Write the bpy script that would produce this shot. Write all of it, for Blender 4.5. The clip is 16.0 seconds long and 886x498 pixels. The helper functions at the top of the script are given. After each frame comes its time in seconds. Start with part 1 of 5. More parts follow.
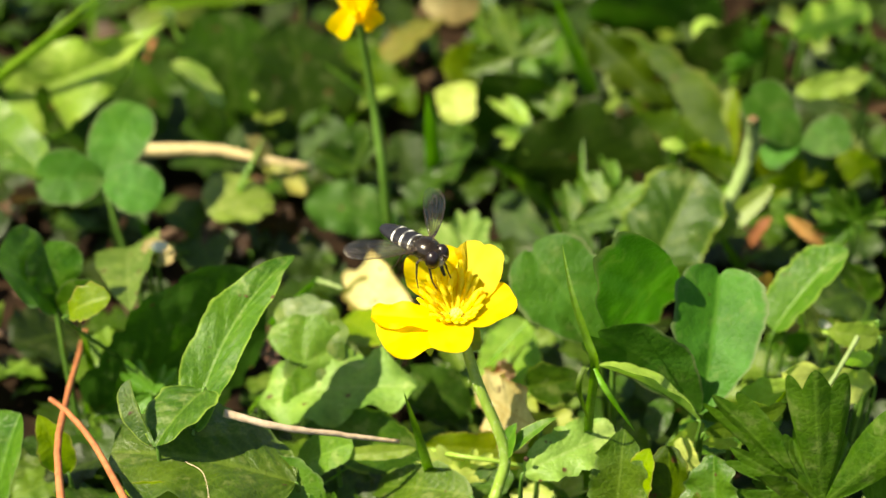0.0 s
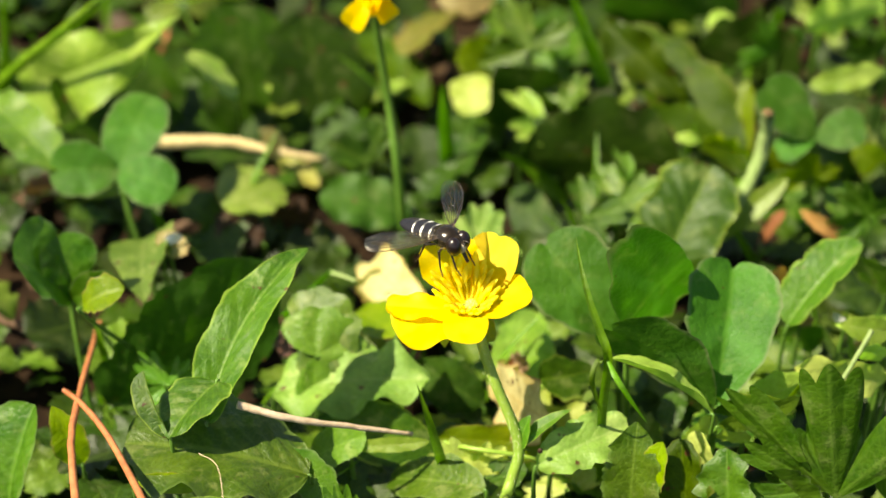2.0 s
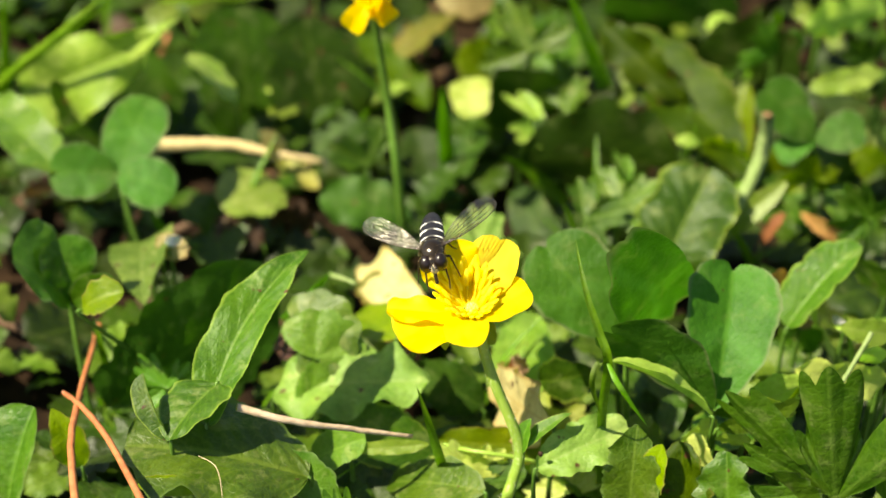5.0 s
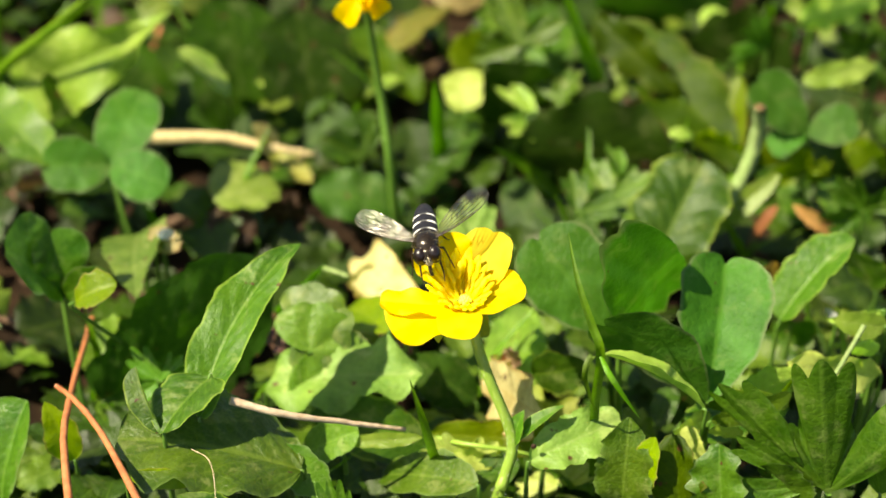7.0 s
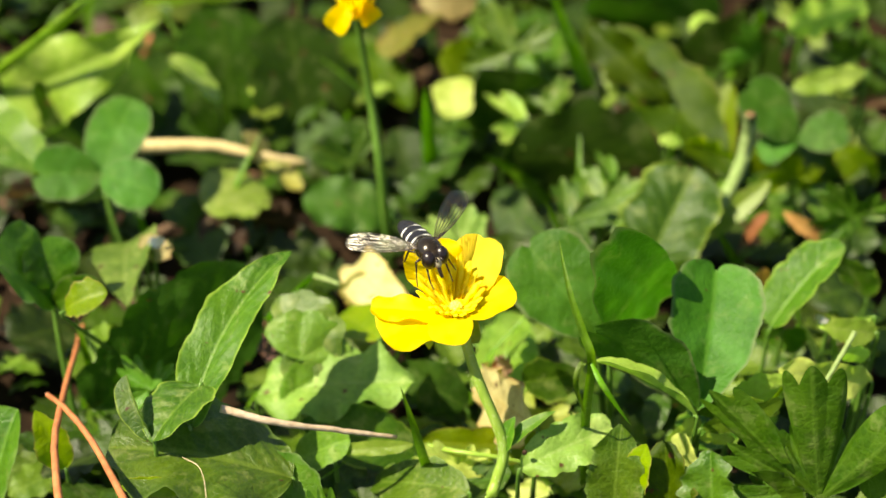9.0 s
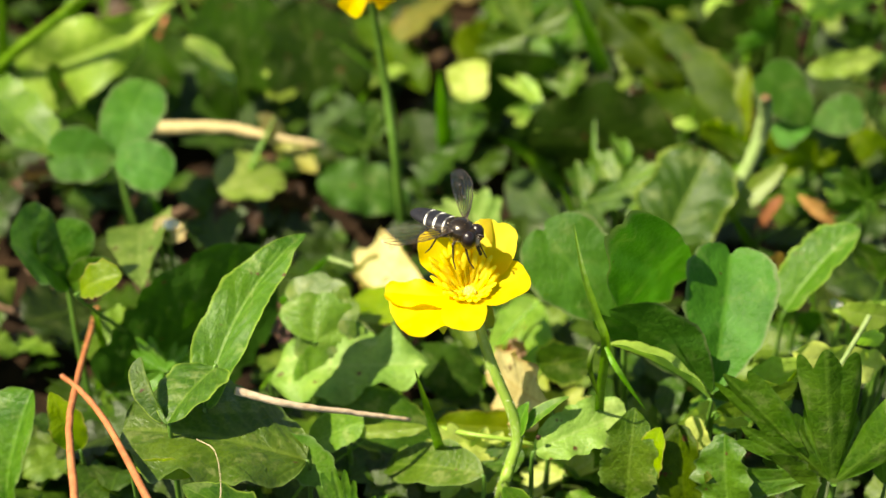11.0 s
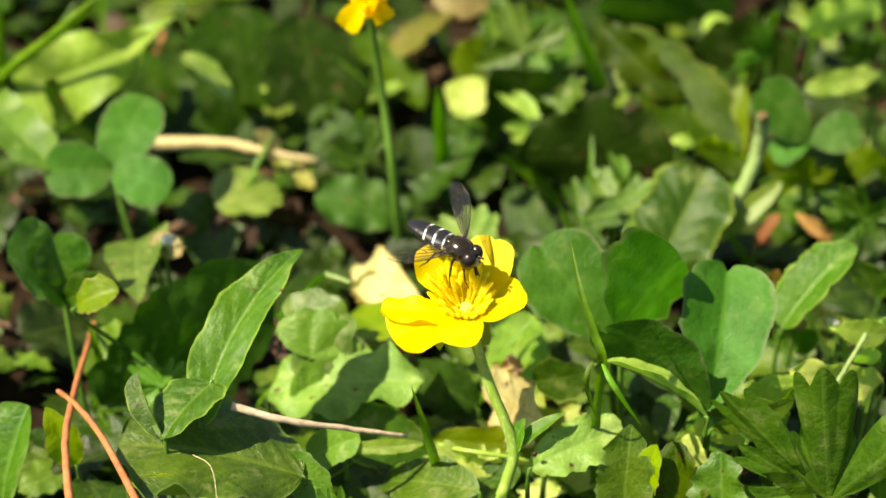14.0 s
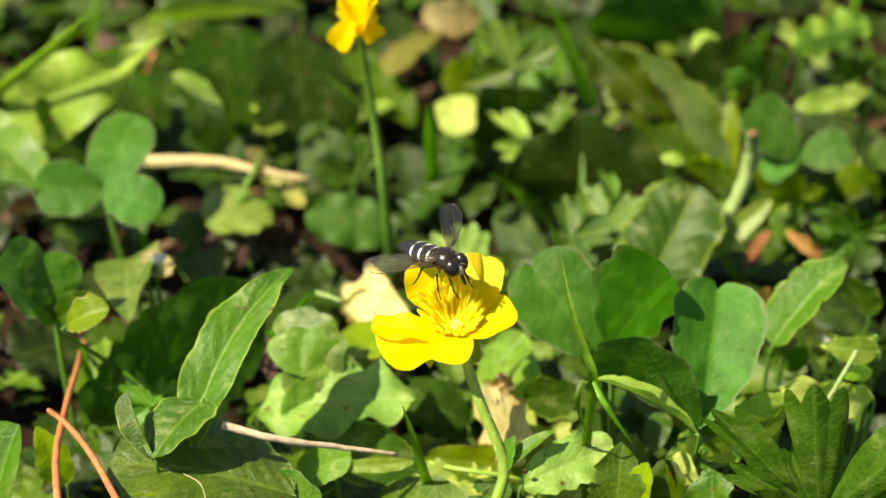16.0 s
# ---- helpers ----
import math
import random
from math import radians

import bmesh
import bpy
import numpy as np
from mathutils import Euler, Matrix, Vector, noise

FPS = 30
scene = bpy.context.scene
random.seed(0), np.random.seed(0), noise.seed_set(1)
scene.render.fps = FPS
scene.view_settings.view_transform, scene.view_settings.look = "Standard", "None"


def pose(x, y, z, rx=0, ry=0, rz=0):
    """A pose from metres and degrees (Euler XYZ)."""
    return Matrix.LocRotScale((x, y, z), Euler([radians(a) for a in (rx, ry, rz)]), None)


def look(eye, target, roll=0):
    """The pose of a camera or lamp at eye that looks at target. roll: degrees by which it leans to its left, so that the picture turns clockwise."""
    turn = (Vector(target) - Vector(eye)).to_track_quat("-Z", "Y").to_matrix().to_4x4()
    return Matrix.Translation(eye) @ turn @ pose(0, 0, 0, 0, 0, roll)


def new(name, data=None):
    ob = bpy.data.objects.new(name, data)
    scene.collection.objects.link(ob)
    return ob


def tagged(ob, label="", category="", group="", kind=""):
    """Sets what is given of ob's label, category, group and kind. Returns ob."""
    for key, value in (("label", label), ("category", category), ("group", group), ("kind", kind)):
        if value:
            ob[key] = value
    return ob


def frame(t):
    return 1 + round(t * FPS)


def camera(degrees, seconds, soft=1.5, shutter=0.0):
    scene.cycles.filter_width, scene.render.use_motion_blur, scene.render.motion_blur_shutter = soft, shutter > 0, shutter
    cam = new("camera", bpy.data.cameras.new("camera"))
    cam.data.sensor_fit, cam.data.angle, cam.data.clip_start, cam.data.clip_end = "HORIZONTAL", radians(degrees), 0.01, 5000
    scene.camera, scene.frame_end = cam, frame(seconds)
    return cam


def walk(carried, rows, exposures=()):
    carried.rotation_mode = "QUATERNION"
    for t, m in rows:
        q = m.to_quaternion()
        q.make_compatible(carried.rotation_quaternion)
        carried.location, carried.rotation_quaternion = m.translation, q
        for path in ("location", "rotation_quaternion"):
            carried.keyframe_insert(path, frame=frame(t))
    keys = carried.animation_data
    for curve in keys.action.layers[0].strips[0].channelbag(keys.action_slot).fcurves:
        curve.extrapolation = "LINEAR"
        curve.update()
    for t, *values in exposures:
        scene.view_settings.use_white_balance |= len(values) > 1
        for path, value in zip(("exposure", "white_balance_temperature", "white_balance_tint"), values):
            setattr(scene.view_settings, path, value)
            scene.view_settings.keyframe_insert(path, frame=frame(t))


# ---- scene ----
FOV = 24.0
cam = camera(FOV, 16.0, soft=1.6)
EYE = (-0.00314, -0.21648, 0.24694)
# seconds, yaw, pitch, roll: the camera is held in one place and sways a little
PATH = [
    (0, -0.377, -40.074, -0.227),
    (0.5, -0.252, -40.200, -0.101),
    (1, 0.042, -39.928, 0.026),
    (1.5, -0.000, -40.000, 0.000),
    (2, 0.019, -40.279, -0.114),
    (2.5, -0.112, -40.258, -0.218),
    (3, 0.123, -40.177, -0.068),
    (3.5, 0.108, -39.961, -0.102),
    (6, -0.222, -40.349, -0.101),
    (6.5, -0.433, -40.247, -0.292),
    (7, -0.160, -40.404, -0.219),
    (7.5, 0.125, -40.313, 0.102),
    (8, 0.055, -40.310, 0.026),
    (8.5, -0.143, -40.372, -0.098),
    (9, -0.440, -40.197, -0.281),
    (9.5, -0.370, -40.351, -0.283),
    (10, -0.122, -40.705, -0.078),
    (12.5, -0.147, -40.451, -0.417),
    (13, -0.399, -40.301, -0.591),
    (13.5, -0.211, -40.148, -0.447),
    (14, 0.027, -40.225, -0.346),
    (14.5, -0.252, -40.383, -0.353),
    (15, -0.458, -40.141, -0.576),
    (15.5, -0.230, -39.909, -0.428),
    (16, -0.245, -39.724, -0.423),
]
walk(cam, [(t, pose(*EYE, 90 + pitch, roll, yaw)) for t, yaw, pitch, roll in PATH],
     exposures=[(0.0, 1.42, 7150, 10), (16.0, 1.42, 7150, 10)])
cam.data.dof.use_dof = True
cam.data.dof.focus_distance = 0.285
cam.data.dof.aperture_fstop = 16.0
cam.data.dof.aperture_blades = 7

# ---- light ----
SUN_ELEVATION, SUN_AZIMUTH = 56.0, -112.0     # azimuth clockwise from +y (away from the camera)
world = bpy.data.worlds.new("sky")
scene.world = world
world.use_nodes = True
_n = world.node_tree.nodes
_sky = _n.new("ShaderNodeTexSky")
_sky.sky_type, _sky.sun_disc = "NISHITA", False
_sky.sun_elevation, _sky.sun_rotation = radians(SUN_ELEVATION), radians(SUN_AZIMUTH)
_n["Background"].inputs["Strength"].default_value = 0.070
world.node_tree.links.new(_sky.outputs[0], _n["Background"].inputs["Color"])
sun = new("sun", bpy.data.lights.new("sun", "SUN"))
sun.data.energy, sun.data.angle, sun.data.color = 5.0, radians(0.53), (1.0, 0.95, 0.76)
_e, _a = radians(SUN_ELEVATION), radians(SUN_AZIMUTH)
_to_sun = Vector((math.cos(_e) * math.sin(_a), math.cos(_e) * math.cos(_a), math.sin(_e)))
sun.matrix_world = look(_to_sun, (0, 0, 0))


# ---- materials ----
def nodes_of(name):
    m = bpy.data.materials.new(name)
    m.use_nodes = True
    nt = m.node_tree
    nt.nodes.clear()
    return m, nt, nt.nodes.new("ShaderNodeOutputMaterial")


def node(nt, kind, **inputs):
    n = nt.nodes.new("ShaderNode" + kind)
    for k, v in inputs.items():
        key = int(k[1:]) if k[0] == "i" and k[1:].isdigit() else k.replace("_", " ")
        if isinstance(v, bpy.types.NodeSocket):
            nt.links.new(v, n.inputs[key])
        else:
            n.inputs[key].default_value = v
    return n


def calc(nt, op, a, b=0.0, c=0.0):
    n = nt.nodes.new("ShaderNodeMath")
    n.operation = op
    for i, v in enumerate((a, b, c)):
        if isinstance(v, bpy.types.NodeSocket):
            nt.links.new(v, n.inputs[i])
        else:
            n.inputs[i].default_value = v
    return n.outputs[0]


def smooth(nt, v, lo, hi, a=0.0, b=1.0):
    n = node(nt, "MapRange", Value=v, From_Min=lo, From_Max=hi, To_Min=a, To_Max=b)
    n.interpolation_type = "SMOOTHSTEP"
    return n.outputs[0]


def blend(nt, f, a, b, mode="MIX"):
    n = nt.nodes.new("ShaderNodeMix")
    n.data_type, n.blend_type = "RGBA", mode
    for i, v in ((0, f), (6, a), (7, b)):
        if isinstance(v, bpy.types.NodeSocket):
            nt.links.new(v, n.inputs[i])
        else:
            n.inputs[i].default_value = v if i == 0 else (*v, 1.0)
    return n.outputs[2]


def texture(nt, scale, detail=4.0, rough=0.55, stretch=None):
    co = node(nt, "TexCoord").outputs["Object"]
    if stretch:
        co = node(nt, "Mapping", Vector=co, Scale=stretch).outputs[0]
    return node(nt, "TexNoise", Vector=co, Scale=scale, Detail=detail, Roughness=rough).outputs["Fac"]


def surface(nt, out, colour, rough=0.5, spec=0.5, bump=None, depth=0.0003, strength=0.5, through_colour=None, through_part=0.0, coat=0.0, metal=0.0):
    p = node(nt, "BsdfPrincipled", Roughness=rough, Metallic=metal)
    p.inputs["Specular IOR Level"].default_value = spec
    p.inputs["Coat Weight"].default_value = coat
    p.inputs["Coat Roughness"].default_value = 0.2
    if isinstance(colour, bpy.types.NodeSocket):
        nt.links.new(colour, p.inputs["Base Color"])
    else:
        p.inputs["Base Color"].default_value = (*colour, 1)
    if bump is not None:
        b = node(nt, "Bump", Height=bump, Strength=strength, Distance=depth)
        nt.links.new(b.outputs[0], p.inputs["Normal"])
    shader = p.outputs[0]
    if through_part:
        tl = nt.nodes.new("ShaderNodeBsdfTranslucent")
        if isinstance(through_colour, bpy.types.NodeSocket):
            nt.links.new(through_colour, tl.inputs["Color"])
        else:
            tl.inputs["Color"].default_value = (*through_colour, 1)
        shader = node(nt, "MixShader", i0=through_part, i1=shader, i2=tl.outputs[0]).outputs[0]
    nt.links.new(shader, out.inputs["Surface"])


def leaf_material(name, col, col2, vein, rough=0.42, through_part=0.3, veins=9.0, slant=0.45, spots=0.0, chevron=0.0, edge=None, island=False, spec=0.3, wrinkle=1.0, net=900.0, mottle=0.2):
    """A leaf: mottled green, a midrib and side veins along its own length and width, specks, light through the blade."""
    m, nt, out = nodes_of(name)
    uv = node(nt, "UVMap")
    sep = node(nt, "SeparateXYZ", Vector=uv.outputs[0])
    u, v = sep.outputs[0], sep.outputs[1]
    s = calc(nt, "ABSOLUTE", calc(nt, "MULTIPLY_ADD", v, 2.0, -1.0))
    wob = texture(nt, 160.0, 3.0)
    big = texture(nt, 70.0, 3.0)
    fine = texture(nt, 900.0, 5.0, 0.65)
    ph = calc(nt, "MULTIPLY", calc(nt, "ADD", calc(nt, "SUBTRACT", u, calc(nt, "MULTIPLY", s, slant)), calc(nt, "MULTIPLY", wob, 0.16)), veins)
    tri = calc(nt, "ABSOLUTE", calc(nt, "MULTIPLY_ADD", calc(nt, "FRACT", ph), 2.0, -1.0))
    side = calc(nt, "MULTIPLY", smooth(nt, tri, 0.6, 1.0), smooth(nt, s, 1.0, 0.3, 0.25, 0.8))
    mid = smooth(nt, s, 0.08, 0.015)
    ribs = calc(nt, "MAXIMUM", side, mid)
    rnd = node(nt, "NewGeometry").outputs["Random Per Island"] if island else node(nt, "ObjectInfo").outputs["Random"]
    mix = smooth(nt, calc(nt, "ADD", calc(nt, "MULTIPLY", calc(nt, "ADD", big, wob), 0.5), calc(nt, "MULTIPLY_ADD", rnd, 0.16, -0.08)), 0.42, 0.58)
    c = blend(nt, mix, col, col2)
    cells = node(nt, "TexVoronoi", Vector=node(nt, "TexCoord").outputs["Object"], Scale=net)
    cells.feature = "DISTANCE_TO_EDGE"
    gap = calc(nt, "ADD", cells.outputs["Distance"], calc(nt, "MULTIPLY_ADD", fine, 0.16, -0.08))
    lines = smooth(nt, gap, 0.16, 0.02)
    c = blend(nt, calc(nt, "MULTIPLY", smooth(nt, fine, 0.35, 0.7), 0.35), c, [x * 0.6 for x in col])
    c = blend(nt, calc(nt, "MULTIPLY", lines, 0.12), c, vein)
    stain = texture(nt, 95.0, 5.0, 0.7)
    c = blend(nt, smooth(nt, calc(nt, "ADD", stain, calc(nt, "MULTIPLY_ADD", rnd, 0.12, -0.06)), 0.56, 0.74, 0.0, 0.55), c, [col2[0] * 1.3, col2[1] * 1.15, col2[2]])
    c = blend(nt, calc(nt, "MAXIMUM", calc(nt, "MULTIPLY", side, 0.22), calc(nt, "MULTIPLY", mid, 0.45)), c, vein)
    # pale patches from two noise scales, as strong as mottle
    pale_mottle = calc(nt, "ADD", calc(nt, "MULTIPLY", texture(nt, 230.0, 4.0, 0.65), 0.7), calc(nt, "MULTIPLY", fine, 0.3))
    c = blend(nt, smooth(nt, pale_mottle, 0.52, 0.64, 0.0, mottle), c, [0.6 * x + 0.4 * y for x, y in zip(col2, (0.62, 0.64, 0.28))])
    if chevron:
        band = calc(nt, "ABSOLUTE", calc(nt, "SUBTRACT", calc(nt, "ADD", u, calc(nt, "MULTIPLY", s, 0.22)), 0.52))
        c = blend(nt, calc(nt, "MULTIPLY", smooth(nt, band, 0.1, 0.02), chevron), c, [min(1, x * 2.2 + 0.05) for x in col])
    if edge:
        c = blend(nt, smooth(nt, calc(nt, "ADD", s, calc(nt, "MULTIPLY_ADD", wob, 0.2, -0.1)), 0.88, 1.0, 0.0, 0.8), c, edge)
    if spots:
        sp = texture(nt, 420.0, 2.0, 0.5)
        c = blend(nt, smooth(nt, sp, 0.77 - 0.13 * spots, 0.82 - 0.13 * spots), c, (0.09, 0.045, 0.02))
    hsv = node(nt, "HueSaturation", Color=c, Hue=calc(nt, "MULTIPLY_ADD", rnd, 0.03, 0.485), Value=calc(nt, "MULTIPLY_ADD", rnd, 0.46, 0.52), Saturation=1.06)
    c = hsv.outputs[0]
    tc = blend(nt, 1.0, c, (0.8, 1.0, 0.3), "MULTIPLY")
    tcb = node(nt, "HueSaturation", Color=tc, Value=2.2).outputs[0]
    puff = texture(nt, 380.0, 2.0, 0.5)
    sheen = texture(nt, 120.0, 3.0, 0.6)
    quilt = calc(nt, "ADD", calc(nt, "MULTIPLY", ribs, -0.03), calc(nt, "ADD", calc(nt, "MULTIPLY", fine, 0.35), calc(nt, "ADD", calc(nt, "MULTIPLY", wob, 0.8 * wrinkle), calc(nt, "ADD", calc(nt, "MULTIPLY", puff, 0.3 * wrinkle), calc(nt, "MULTIPLY", lines, -0.05 * wrinkle)))))
    ro = calc(nt, "ADD", calc(nt, "MULTIPLY", sheen, 0.5), calc(nt, "MULTIPLY_ADD", fine, 0.2, rough - 0.36))
    surface(nt, out, c, ro, spec, quilt, 0.0008, 0.62, tcb, through_part)
    return m


def plain_material(name, col, col2, scale=300.0, rough=0.6, spec=0.4, bump=0.4, stretch=None, through_part=0.0, metal=0.0, coat=0.0):
    """A plain natural surface: two tones at two scales and a fine relief."""
    m, nt, out = nodes_of(name)
    a, b = texture(nt, scale, 5.0, 0.6, stretch), texture(nt, scale * 0.2, 3.0)
    rnd = node(nt, "ObjectInfo").outputs["Random"]
    c = blend(nt, smooth(nt, calc(nt, "ADD", calc(nt, "MULTIPLY", a, 0.6), calc(nt, "MULTIPLY", b, 0.4)), 0.35, 0.65), col, col2)
    c = node(nt, "HueSaturation", Color=c, Value=calc(nt, "MULTIPLY_ADD", rnd, 0.3, 0.85)).outputs[0]
    surface(nt, out, c, rough, spec, a, 0.0004, bump, c, through_part, coat, metal)
    return m


CLOVER = leaf_material("clover_green", (0.0428, 0.1395, 0.0149), (0.0651, 0.186, 0.0223), (0.10, 0.22, 0.035), 0.5, 0.32, 16.0, 0.5, 0.15, 0.16, (0.16, 0.20, 0.09), spec=0.14)
BROAD = leaf_material("broad_leaf_green", (0.031, 0.09, 0.0065), (0.07, 0.15, 0.013), (0.17, 0.27, 0.04), 0.46, 0.3, 8.0, 0.5, 0.55, 0.0, (0.26, 0.36, 0.06), spec=0.3, mottle=0.4)
# dark green of low leaves, part of their shade mixed into the colour
DARK = leaf_material("dark_shaded_leaf_green", (0.0213, 0.058, 0.0065), (0.0442, 0.1, 0.013), (0.08, 0.15, 0.022), 0.5, 0.25, 7.0, 0.5, 0.65, spec=0.14)
# dull green with the shade on the back-left leaves put into its colour
DULL_SHADED = leaf_material("dull_shaded_leaf_green", (0.017, 0.0442, 0.0026), (0.0357, 0.0833, 0.0059), (0.06, 0.11, 0.015), 0.55, 0.22, 7.0, 0.5, 0.65, spec=0.12)
LIME = leaf_material("yellow_green_leaf", (0.15, 0.25, 0.008), (0.23, 0.32, 0.015), (0.27, 0.34, 0.04), 0.45, 0.38, 9.0, 0.5, 0.45, 0.0, (0.30, 0.25, 0.07))
# two pale greens, lifted in colour to carry the glare of full sun
PALE = leaf_material("pale_sunlit_leaf_green", (0.2145, 0.352, 0.0462), (0.385, 0.5225, 0.1045), (0.34, 0.41, 0.14), 0.4, 0.3, 8.0, 0.5, 0.35, spec=0.42, mottle=0.5)
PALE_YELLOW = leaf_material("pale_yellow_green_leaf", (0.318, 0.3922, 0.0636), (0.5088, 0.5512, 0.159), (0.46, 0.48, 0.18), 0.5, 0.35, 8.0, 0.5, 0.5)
FRESH = leaf_material("fresh_leaf_green", (0.058, 0.132, 0.009), (0.116, 0.21, 0.02), (0.22, 0.34, 0.06), 0.44, 0.3, 7.0, 0.5, 0.3, 0.0, (0.16, 0.26, 0.06), spec=0.42, mottle=0.5)
CUT = leaf_material("buttercup_leaf_green", (0.036, 0.104, 0.0075), (0.08, 0.17, 0.016), (0.14, 0.25, 0.04), 0.42, 0.28, 2.5, 0.3, 0.2, 0.0, (0.12, 0.18, 0.06), mottle=0.3)
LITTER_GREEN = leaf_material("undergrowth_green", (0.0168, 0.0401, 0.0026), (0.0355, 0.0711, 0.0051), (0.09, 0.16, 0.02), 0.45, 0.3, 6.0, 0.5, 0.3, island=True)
# brighter copies of the undergrowth green; their colour stands for sunlight
SUNLIT_LOW = leaf_material("sunlit_undergrowth", (0.068, 0.136, 0.0096), (0.152, 0.232, 0.032), (0.24, 0.34, 0.07), 0.45, 0.35, 6.0, 0.5, 0.4, island=True)
PALE_LOW = leaf_material("pale_sunlit_undergrowth", (0.1275, 0.1955, 0.0255), (0.221, 0.289, 0.051), (0.30, 0.38, 0.10), 0.4, 0.3, 6.0, 0.5, 0.5, island=True)
CREAM = leaf_material("dead_cream_leaf", (0.38, 0.3, 0.12), (0.58, 0.5, 0.25), (0.38, 0.26, 0.09), 0.6, 0.25, 7.0, 0.5, 0.8, 0.0, (0.30, 0.17, 0.06))
BROWN = leaf_material("dead_brown_leaf", (0.045, 0.024, 0.011), (0.13, 0.072, 0.034), (0.16, 0.10, 0.05), 0.65, 0.12, 7.0, 0.5, 0.6)
OCHRE = leaf_material("dead_ochre_leaf", (0.16, 0.18, 0.025), (0.28, 0.25, 0.06), (0.36, 0.26, 0.08), 0.55, 0.3, 7.0, 0.5, 0.9, 0.0, (0.28, 0.16, 0.05))
OLIVE = leaf_material("olive_leaf_green", (0.032, 0.072, 0.003), (0.062, 0.110, 0.005), (0.10, 0.16, 0.012), 0.5, 0.36, 7.0, 0.5, 0.6, 0.0, (0.13, 0.15, 0.03), spec=0.14, mottle=0.0)
# mottled tone between PALE and FRESH
MID_PALE = leaf_material("mid_pale_green", (0.105, 0.190, 0.030), (0.200, 0.300, 0.062), (0.26, 0.33, 0.10), 0.5, 0.3, 8.0, 0.5, 0.8, spec=0.25, mottle=0.6)
GRASS = leaf_material("grass_green", (0.0842, 0.1909, 0.0113), (0.1291, 0.264, 0.018), (0.15, 0.27, 0.035), 0.4, 0.3, 2.0, 0.0, 0.1, wrinkle=0.3)
STALK = plain_material("stalk_green", (0.06, 0.14, 0.014), (0.1, 0.2, 0.024), 500.0, 0.45, 0.5, 0.3, (1, 1, 0.15), 0.15)
STEM = plain_material("flower_stem_green", (0.22, 0.36, 0.04), (0.30, 0.45, 0.06), 500.0, 0.4, 0.5, 0.3, (1, 1, 0.15), 0.25)
RUSTY = plain_material("rusty_needle", (0.26, 0.08, 0.028), (0.38, 0.14, 0.05), 700.0, 0.5, 0.4, 0.5)
STRAW = plain_material("dry_straw", (0.46, 0.35, 0.16), (0.62, 0.49, 0.25), 600.0, 0.6, 0.4, 0.6)
TWIG = plain_material("pinkish_twig", (0.42, 0.30, 0.19), (0.60, 0.46, 0.32), 800.0, 0.6, 0.3, 0.6)
FUZZY = plain_material("fuzzy_grey_green_stalk", (0.15, 0.23, 0.06), (0.25, 0.32, 0.12), 900.0, 0.7, 0.3, 0.6, None, 0.1)
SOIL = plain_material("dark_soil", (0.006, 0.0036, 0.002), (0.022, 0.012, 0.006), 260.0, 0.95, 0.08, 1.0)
WHITE = plain_material("white_fluff", (0.75, 0.73, 0.68), (0.85, 0.83, 0.80), 400.0, 0.8)


# ---- mesh helpers (places in millimetres) ----
MM = 0.001


def V(p):
    return Vector(p) * MM


def thing(name, at, label, category, group="", kind=""):
    ob = new(name)
    ob.empty_display_size = 0.004
    ob.location = V(at)
    return tagged(ob, label, category, group, kind)


def origin_of(ob):
    p = Vector((0, 0, 0))
    while ob:
        p += ob.location
        ob = ob.parent
    return p


def part(name, bm, mat, parent=None, label="", flat=False):
    """Links a bmesh, in world metres, as one mesh object under a thing or a part."""
    bm.transform(Matrix.Translation(-origin_of(parent)))
    bmesh.ops.recalc_face_normals(bm, faces=bm.faces) if flat else None
    me = bpy.data.meshes.new(name)
    bm.to_mesh(me)
    bm.free()
    me.materials.append(mat)
    if not flat:
        for p in me.polygons:
            p.use_smooth = True
    ob = new(name, me)
    if parent:
        ob.parent = parent
    if label:
        ob["label"] = label
    return ob


def smooth_path(points, n=24):
    """A Catmull-Rom curve through the points."""
    p = [Vector(q) for q in points]
    if len(p) == 2:
        return [p[0].lerp(p[1], i / n) for i in range(n + 1)]
    p = [2 * p[0] - p[1], *p, 2 * p[-1] - p[-2]]
    out, seg = [], len(p) - 3
    for i in range(n + 1):
        f = i / n * seg
        k = min(int(f), seg - 1)
        t = f - k
        a, b, c, d = p[k:k + 4]
        out.append(0.5 * ((2 * b) + (c - a) * t + (2 * a - 5 * b + 4 * c - d) * t * t + (3 * b - a - 3 * c + d) * t ** 3))
    return out


def tube(bm, points, radius, sides=8, n=20, end=None):
    """A round stalk through points (metres); radius runs to end."""
    path = smooth_path(points, n)
    end = radius if end is None else end
    rings, up = [], Vector((0.3, 0.2, 1.0)).normalized()
    for i, p in enumerate(path):
        d = (path[min(i + 1, n)] - path[max(i - 1, 0)]).normalized()
        a = d.cross(up)
        a = a.normalized() if a.length > 1e-4 else d.orthogonal().normalized()
        b = d.cross(a)
        r = radius + (end - radius) * i / n
        rings.append([bm.verts.new(p + (a * math.cos(k / sides * math.tau) + b * math.sin(k / sides * math.tau)) * r) for k in range(sides)])
    for q, w in zip(rings, rings[1:]):
        for k in range(sides):
            bm.faces.new((q[k], q[(k + 1) % sides], w[(k + 1) % sides], w[k]))
    bm.faces.new(rings[0])
    bm.faces.new(rings[-1])
    return bm


